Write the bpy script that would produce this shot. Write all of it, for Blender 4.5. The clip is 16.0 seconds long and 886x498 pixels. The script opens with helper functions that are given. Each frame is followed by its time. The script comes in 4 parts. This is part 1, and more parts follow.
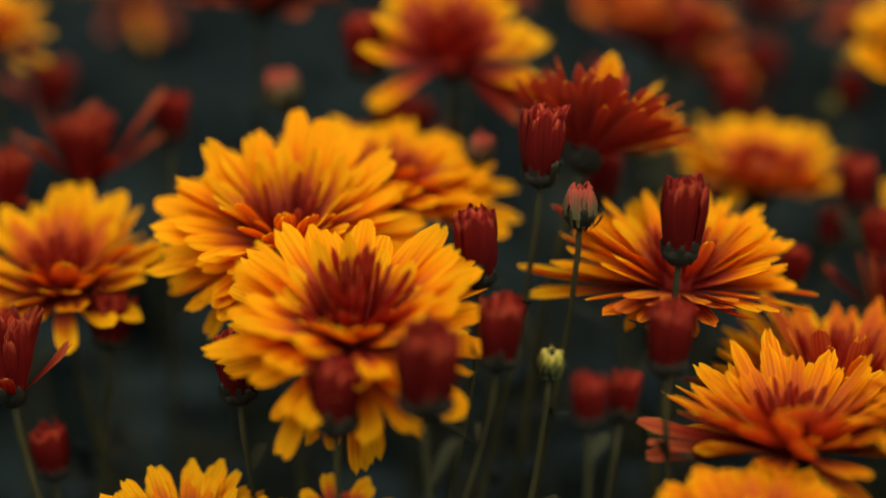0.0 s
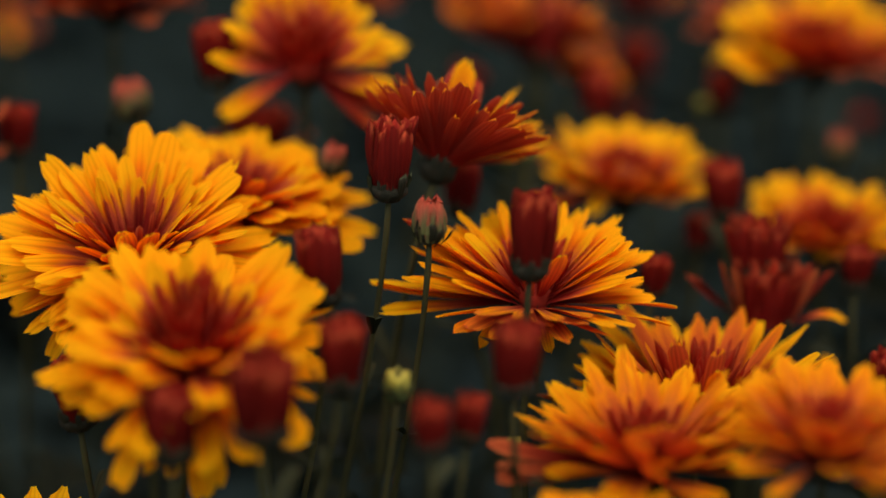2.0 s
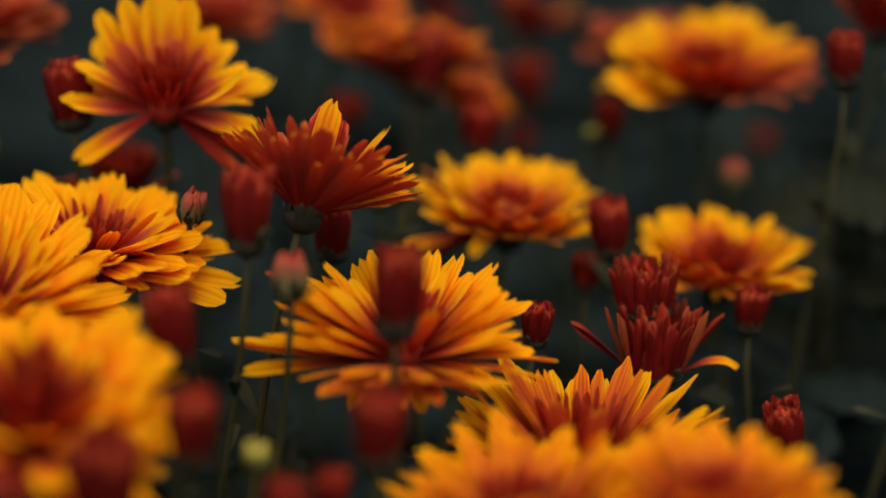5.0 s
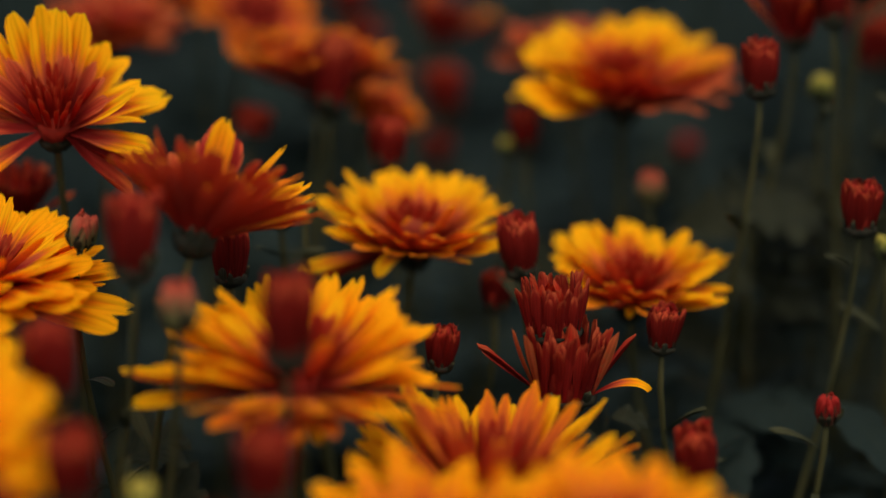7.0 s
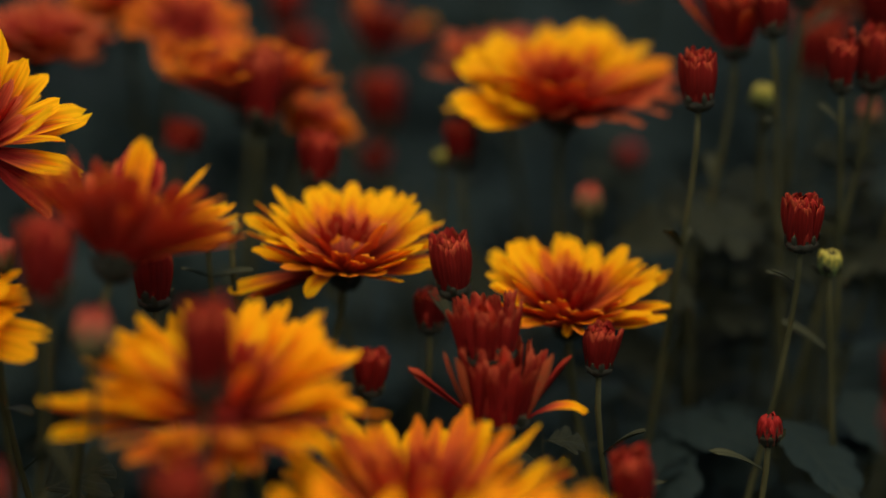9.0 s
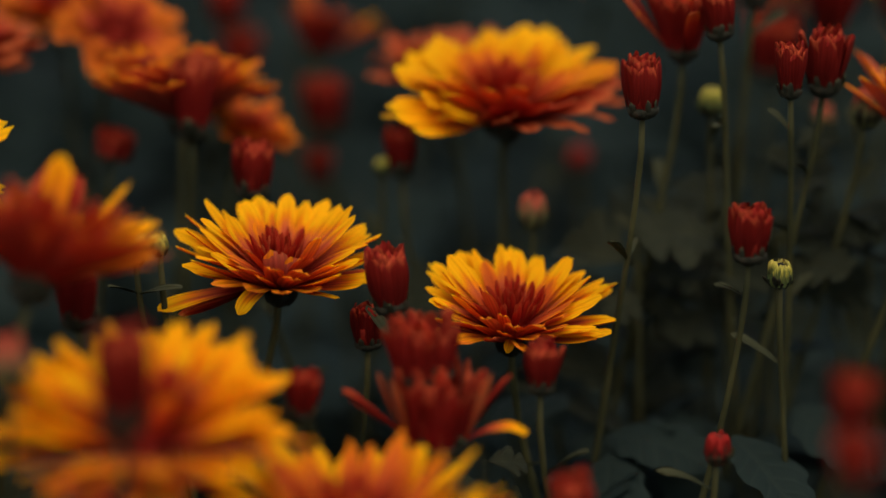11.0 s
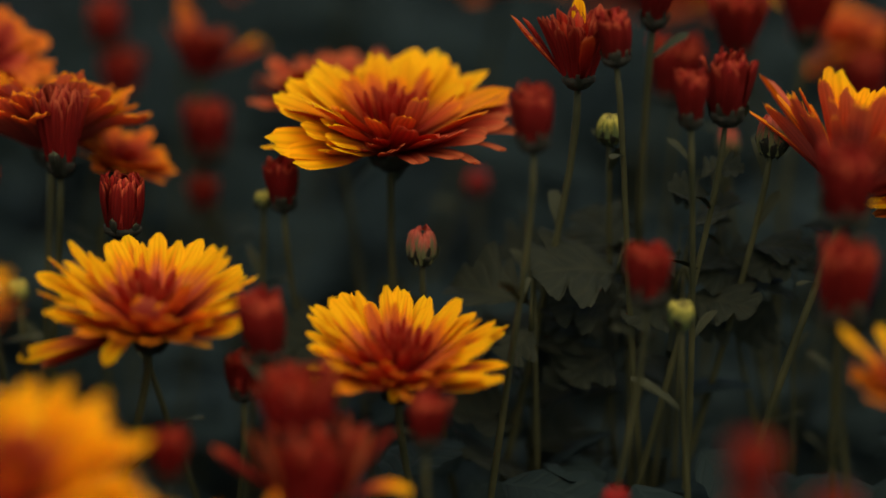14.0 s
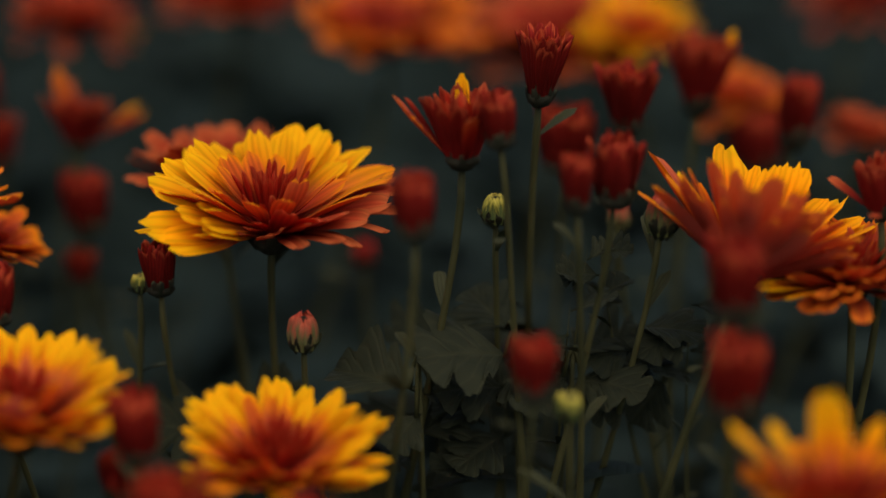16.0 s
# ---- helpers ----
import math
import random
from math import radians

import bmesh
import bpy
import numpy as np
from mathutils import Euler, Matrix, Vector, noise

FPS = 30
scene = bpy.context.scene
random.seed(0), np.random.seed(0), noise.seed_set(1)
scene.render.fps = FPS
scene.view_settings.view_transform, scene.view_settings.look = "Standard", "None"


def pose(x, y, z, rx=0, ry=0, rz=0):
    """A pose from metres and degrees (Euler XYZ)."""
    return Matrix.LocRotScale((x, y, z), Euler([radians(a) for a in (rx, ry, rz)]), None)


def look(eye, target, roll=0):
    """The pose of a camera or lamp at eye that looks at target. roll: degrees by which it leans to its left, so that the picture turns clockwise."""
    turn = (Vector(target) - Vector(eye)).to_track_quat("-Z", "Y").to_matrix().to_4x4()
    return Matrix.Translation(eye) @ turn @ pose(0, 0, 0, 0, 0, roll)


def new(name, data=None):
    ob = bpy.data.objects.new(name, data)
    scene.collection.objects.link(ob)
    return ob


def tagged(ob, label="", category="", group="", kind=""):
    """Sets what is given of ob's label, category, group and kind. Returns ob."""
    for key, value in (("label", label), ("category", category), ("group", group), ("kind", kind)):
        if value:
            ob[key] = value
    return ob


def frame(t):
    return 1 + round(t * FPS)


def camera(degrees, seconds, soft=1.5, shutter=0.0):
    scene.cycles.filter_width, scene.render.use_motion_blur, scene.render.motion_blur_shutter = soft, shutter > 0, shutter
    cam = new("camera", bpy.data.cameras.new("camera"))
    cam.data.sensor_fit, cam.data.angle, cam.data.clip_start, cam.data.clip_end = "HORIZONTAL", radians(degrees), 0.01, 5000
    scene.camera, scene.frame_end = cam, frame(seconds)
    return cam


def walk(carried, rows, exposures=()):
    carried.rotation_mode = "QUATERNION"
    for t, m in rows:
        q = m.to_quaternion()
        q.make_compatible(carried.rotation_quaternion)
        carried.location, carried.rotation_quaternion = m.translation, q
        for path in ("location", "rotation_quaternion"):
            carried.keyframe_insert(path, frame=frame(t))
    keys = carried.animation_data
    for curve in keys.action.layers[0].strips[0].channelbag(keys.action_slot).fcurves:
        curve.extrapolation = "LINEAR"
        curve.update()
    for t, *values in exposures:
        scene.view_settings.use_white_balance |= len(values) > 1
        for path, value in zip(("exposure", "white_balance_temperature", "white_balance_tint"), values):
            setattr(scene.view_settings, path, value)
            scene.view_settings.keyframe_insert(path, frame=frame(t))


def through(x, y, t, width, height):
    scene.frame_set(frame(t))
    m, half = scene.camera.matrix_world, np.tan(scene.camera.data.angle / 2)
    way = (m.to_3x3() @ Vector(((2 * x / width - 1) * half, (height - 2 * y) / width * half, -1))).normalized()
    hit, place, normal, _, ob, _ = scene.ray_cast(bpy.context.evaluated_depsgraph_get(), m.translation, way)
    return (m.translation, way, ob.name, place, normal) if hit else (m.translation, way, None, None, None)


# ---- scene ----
cam = camera(22.00, 16.0, soft=1.5)
PATH = [
    (0, pose(-0.04477, -0.62164, 0.59976, 71.338, -1.100, 5.684)),
    (0.5, pose(-0.03963, -0.61789, 0.60128, 71.110, -1.034, 5.298)),
    (1, pose(-0.03526, -0.61140, 0.60351, 70.942, -0.947, 4.798)),
    (1.5, pose(-0.03150, -0.60653, 0.60344, 70.989, -0.951, 4.264)),
    (2, pose(-0.02722, -0.60152, 0.60308, 70.847, -0.911, 3.728)),
    (2.5, pose(-0.02485, -0.59610, 0.60307, 70.817, -0.848, 3.274)),
    (3, pose(-0.02309, -0.59075, 0.60452, 70.676, -0.703, 2.970)),
    (3.5, pose(-0.02193, -0.58581, 0.60387, 70.583, -0.610, 2.573)),
    (4, pose(-0.01972, -0.57802, 0.60506, 70.543, -0.636, 2.315)),
    (6.5, pose(-0.00367, -0.54965, 0.60897, 70.280, -0.111, 0.896)),
    (7, pose(-0.00034, -0.54373, 0.60857, 70.171, -0.127, 0.625)),
    (7.5, pose(0.00144, -0.53756, 0.60990, 70.007, -0.062, 0.288)),
    (8, pose(0.00326, -0.53361, 0.60925, 70.000, -0.000, 0.000)),
    (8.5, pose(0.00527, -0.53048, 0.60955, 69.993, 0.058, -0.211)),
    (9, pose(0.00798, -0.52706, 0.60931, 69.991, 0.098, -0.370)),
    (11.5, pose(0.02015, -0.50124, 0.60981, 69.475, 0.374, -1.371)),
    (12, pose(0.02288, -0.49586, 0.60781, 69.390, 0.351, -1.710)),
    (12.5, pose(0.02649, -0.48977, 0.60972, 69.134, 0.370, -1.931)),
    (13, pose(0.02845, -0.48491, 0.60914, 69.334, 0.310, -2.268)),
    (13.5, pose(0.02942, -0.47853, 0.61130, 69.192, 0.338, -2.559)),
    (14, pose(0.02931, -0.47210, 0.60859, 69.355, 0.184, -2.931)),
    (14.5, pose(0.03043, -0.46536, 0.60946, 69.135, 0.135, -3.228)),
    (15, pose(0.03376, -0.45784, 0.61604, 68.884, 0.165, -3.856)),
    (15.5, pose(0.03645, -0.45395, 0.61859, 69.370, -0.004, -4.497)),
    (16, pose(0.03718, -0.45079, 0.62039, 69.494, -0.103, -5.241)),
]
cam.data.dof.use_dof = True
cam.data.dof.focus_distance = 0.540
cam.data.dof.aperture_fstop = 3.3
walk(cam, PATH, exposures=[(0.0, 0.46), (16.0, 0.31)])

# ---- light: an overcast sky and a wide, weak sun ----
SUN_HEIGHT, SUN_TURN = radians(72), radians(165)
world = bpy.data.worlds.new("overcast_sky")
scene.world = world
world.use_nodes = True
wn = world.node_tree.nodes
sky = wn.new("ShaderNodeTexSky")
sky.sky_type = "NISHITA"
sky.sun_disc = False
sky.sun_elevation, sky.sun_rotation = SUN_HEIGHT, SUN_TURN
wn["Background"].inputs["Strength"].default_value = 0.13
world.node_tree.links.new(sky.outputs[0], wn["Background"].inputs["Color"])
sun_data = bpy.data.lights.new("sun", "SUN")
sun_data.energy, sun_data.angle, sun_data.color = 2.8, radians(95), (1.0, 0.90, 0.78)
sun = new("sun", sun_data)
sun_way = Vector((math.sin(SUN_TURN) * math.cos(SUN_HEIGHT), math.cos(SUN_TURN) * math.cos(SUN_HEIGHT), math.sin(SUN_HEIGHT)))
sun.matrix_world = look(sun_way * 5, (0, 0, 0))


# ---- materials ----
def ramp(tree, stops):
    node = tree.nodes.new("ShaderNodeValToRGB")
    el = node.color_ramp.elements
    while len(el) < len(stops):
        el.new(0.5)
    for e, (p, c) in zip(el, stops):
        e.position, e.color = p, (*c, 1)
    return node


def blade_material(name, stops, streak, rough=0.68, through=0.55, vary=0.12, wave=26.0, gloss=0.05):
    """A petal or leaf surface: colour runs from its base to its tip, with veins along it."""
    m = bpy.data.materials.new(name)
    m.use_nodes = True
    t = m.node_tree
    n, l = t.nodes, t.links
    bsdf, out = n["Principled BSDF"], n["Material Output"]
    uv = n.new("ShaderNodeUVMap")
    sep = n.new("ShaderNodeSeparateXYZ")
    l.new(uv.outputs[0], sep.inputs[0])
    info = n.new("ShaderNodeObjectInfo")
    # streaks: noise drawn out along the blade, moved for each piece
    comb = n.new("ShaderNodeCombineXYZ")
    mu = n.new("ShaderNodeMath"); mu.operation = "MULTIPLY"; mu.inputs[1].default_value = 9.0
    mv = n.new("ShaderNodeMath"); mv.operation = "MULTIPLY"; mv.inputs[1].default_value = 1.3
    mr = n.new("ShaderNodeMath"); mr.operation = "MULTIPLY"; mr.inputs[1].default_value = 57.0
    l.new(sep.outputs[0], mu.inputs[0]); l.new(sep.outputs[1], mv.inputs[0]); l.new(info.outputs["Random"], mr.inputs[0])
    l.new(mu.outputs[0], comb.inputs[0]); l.new(mv.outputs[0], comb.inputs[1]); l.new(mr.outputs[0], comb.inputs[2])
    noi = n.new("ShaderNodeTexNoise")
    noi.inputs["Scale"].default_value, noi.inputs["Detail"].default_value = 1.0, 3.0
    l.new(comb.outputs[0], noi.inputs["Vector"])
    # the place along the ramp wanders with the streaks and from piece to piece
    a = n.new("ShaderNodeMath"); a.operation = "MULTIPLY_ADD"; a.inputs[1].default_value = streak
    l.new(noi.outputs["Fac"], a.inputs[0]); l.new(sep.outputs[1], a.inputs[2])
    b = n.new("ShaderNodeMath"); b.operation = "MULTIPLY_ADD"; b.inputs[1].default_value = vary
    l.new(info.outputs["Random"], b.inputs[0]); l.new(a.outputs[0], b.inputs[2])
    c = n.new("ShaderNodeMath"); c.operation = "SUBTRACT"; c.inputs[1].default_value = streak * 0.5 + vary * 0.5
    l.new(b.outputs[0], c.inputs[0])
    # the base colour runs further out along the midrib than along the edges
    rib = n.new("ShaderNodeMath"); rib.operation = "SUBTRACT"; rib.inputs[1].default_value = 0.5
    l.new(sep.outputs[0], rib.inputs[0])
    rib_abs = n.new("ShaderNodeMath"); rib_abs.operation = "ABSOLUTE"
    l.new(rib.outputs[0], rib_abs.inputs[0])
    rib_add = n.new("ShaderNodeMath"); rib_add.operation = "MULTIPLY_ADD"; rib_add.inputs[1].default_value = 0.42
    l.new(rib_abs.outputs[0], rib_add.inputs[0]); l.new(c.outputs[0], rib_add.inputs[2])
    rib_mid = n.new("ShaderNodeMath"); rib_mid.operation = "SUBTRACT"; rib_mid.inputs[1].default_value = 0.10
    l.new(rib_add.outputs[0], rib_mid.inputs[0])
    col = ramp(t, stops)
    l.new(rib_mid.outputs[0], col.inputs[0])
    # brightness differs a little from piece to piece, and in fine mottling
    geo = n.new("ShaderNodeTexCoord")
    fine = n.new("ShaderNodeTexNoise"); fine.inputs["Scale"].default_value = 900.0; fine.inputs["Detail"].default_value = 2.0
    l.new(geo.outputs["Object"], fine.inputs["Vector"])
    hsv = n.new("ShaderNodeHueSaturation")
    vv = n.new("ShaderNodeMath"); vv.operation = "MULTIPLY_ADD"; vv.inputs[1].default_value, vv.inputs[2].default_value = 0.34, 0.83
    l.new(noi.outputs["Fac"], vv.inputs[0])
    li = n.new("ShaderNodeMath"); li.operation = "MULTIPLY"; li.inputs[1].default_value = wave
    l.new(sep.outputs[0], li.inputs[0])
    ls = n.new("ShaderNodeMath"); ls.operation = "SINE"
    l.new(li.outputs[0], ls.inputs[0])
    la = n.new("ShaderNodeMath"); la.operation = "MULTIPLY_ADD"; la.inputs[1].default_value = 0.12
    l.new(ls.outputs[0], la.inputs[0]); l.new(vv.outputs[0], la.inputs[2])
    l.new(la.outputs[0], hsv.inputs["Value"]); l.new(col.outputs[0], hsv.inputs["Color"])
    l.new(hsv.outputs[0], bsdf.inputs["Base Color"])
    bsdf.inputs["Roughness"].default_value = rough
    bsdf.inputs["Specular IOR Level"].default_value = gloss
    # veins
    si = n.new("ShaderNodeMath"); si.operation = "MULTIPLY"; si.inputs[1].default_value = wave
    l.new(sep.outputs[0], si.inputs[0])
    sn = n.new("ShaderNodeMath"); sn.operation = "SINE"
    l.new(si.outputs[0], sn.inputs[0])
    ad = n.new("ShaderNodeMath"); ad.operation = "MULTIPLY_ADD"; ad.inputs[1].default_value = 0.5
    l.new(fine.outputs["Fac"], ad.inputs[0]); l.new(sn.outputs[0], ad.inputs[2])
    bump = n.new("ShaderNodeBump"); bump.inputs["Strength"].default_value = 0.35; bump.inputs["Distance"].default_value = 0.00025
    l.new(ad.outputs[0], bump.inputs["Height"]); l.new(bump.outputs[0], bsdf.inputs["Normal"])
    tr = n.new("ShaderNodeBsdfTranslucent")
    l.new(hsv.outputs[0], tr.inputs["Color"])
    mix = n.new("ShaderNodeMixShader"); mix.inputs[0].default_value = through
    l.new(bsdf.outputs[0], mix.inputs[1]); l.new(tr.outputs[0], mix.inputs[2]); l.new(mix.outputs[0], out.inputs[0])
    return m


def leaf_material(name, dark, light, rough, through, gloss):
    """A leaf surface: pale midrib and side veins, blotches and a finely wrinkled skin."""
    m = bpy.data.materials.new(name)
    m.use_nodes = True
    t = m.node_tree
    n, l = t.nodes, t.links
    bsdf, out = n["Principled BSDF"], n["Material Output"]

    def calc(how, a, b=None, c=None):
        q = n.new("ShaderNodeMath")
        q.operation = how
        for k, v in enumerate((a, b, c)):
            if isinstance(v, (int, float)):
                q.inputs[k].default_value = v
            elif v is not None:
                l.new(v, q.inputs[k])
        return q.outputs[0]

    uv = n.new("ShaderNodeUVMap")
    sep = n.new("ShaderNodeSeparateXYZ")
    l.new(uv.outputs[0], sep.inputs[0])
    side = calc("ABSOLUTE", calc("SUBTRACT", sep.outputs[0], 0.5))
    coord = n.new("ShaderNodeTexCoord")
    blot = n.new("ShaderNodeTexNoise")
    blot.inputs["Scale"].default_value, blot.inputs["Detail"].default_value = 4.5, 5.0
    l.new(coord.outputs["Object"], blot.inputs["Vector"])
    info = n.new("ShaderNodeObjectInfo")
    # side veins leave the midrib slantwise, seven to a side
    phase = calc("MULTIPLY_ADD", side, -0.42, sep.outputs[1])
    wander = calc("MULTIPLY_ADD", blot.outputs["Fac"], 0.05, phase)
    vein = calc("POWER", calc("ABSOLUTE", calc("SINE", calc("MULTIPLY", wander, 22.0))), 9.0)
    rib = calc("SUBTRACT", 1.0, calc("SMOOTH_MIN", calc("MULTIPLY", side, 16.0), 1.0, 0.2))
    lines = calc("MAXIMUM", calc("MULTIPLY", vein, 0.55), rib)
    tone = calc("MULTIPLY_ADD", info.outputs["Random"], 0.30, calc("MULTIPLY", blot.outputs["Fac"], 0.85))
    col = ramp(t, [(0.30, dark), (0.62, [(p + q) * 0.5 for p, q in zip(dark, light)]), (1.0, light)])
    l.new(calc("MULTIPLY_ADD", lines, 0.42, calc("SUBTRACT", tone, 0.04)), col.inputs[0])
    l.new(col.outputs[0], bsdf.inputs["Base Color"])
    bsdf.inputs["Roughness"].default_value = rough
    bsdf.inputs["Specular IOR Level"].default_value = gloss
    bump = n.new("ShaderNodeBump")
    bump.inputs["Strength"].default_value, bump.inputs["Distance"].default_value = 0.6, 0.0006
    l.new(calc("SUBTRACT", calc("MULTIPLY", blot.outputs["Fac"], 0.5), lines), bump.inputs["Height"])
    l.new(bump.outputs[0], bsdf.inputs["Normal"])
    glow = n.new("ShaderNodeBsdfTranslucent")
    l.new(col.outputs[0], glow.inputs["Color"])
    mix = n.new("ShaderNodeMixShader")
    mix.inputs[0].default_value = through
    l.new(bsdf.outputs[0], mix.inputs[1])
    l.new(glow.outputs[0], mix.inputs[2])
    l.new(mix.outputs[0], out.inputs["Surface"])
    return m


def plain_material(name, low, high, scale, rough=0.7, bump=0.3, distance=0.0004):
    m = bpy.data.materials.new(name)
    m.use_nodes = True
    t = m.node_tree
    n, l = t.nodes, t.links
    bsdf = n["Principled BSDF"]
    co = n.new("ShaderNodeTexCoord")
    big = n.new("ShaderNodeTexNoise"); big.inputs["Scale"].default_value = scale; big.inputs["Detail"].default_value = 5.0
    l.new(co.outputs["Object"], big.inputs["Vector"])
    col = ramp(t, [(0.3, low), (0.7, high)])
    l.new(big.outputs["Fac"], col.inputs[0]); l.new(col.outputs[0], bsdf.inputs["Base Color"])
    small = n.new("ShaderNodeTexNoise"); small.inputs["Scale"].default_value = scale * 6; small.inputs["Detail"].default_value = 4.0
    l.new(co.outputs["Object"], small.inputs["Vector"])
    bp = n.new("ShaderNodeBump"); bp.inputs["Strength"].default_value = bump; bp.inputs["Distance"].default_value = distance
    l.new(small.outputs["Fac"], bp.inputs["Height"]); l.new(bp.outputs[0], bsdf.inputs["Normal"])
    bsdf.inputs["Roughness"].default_value = rough
    bsdf.inputs["Specular IOR Level"].default_value = 0.10
    return m


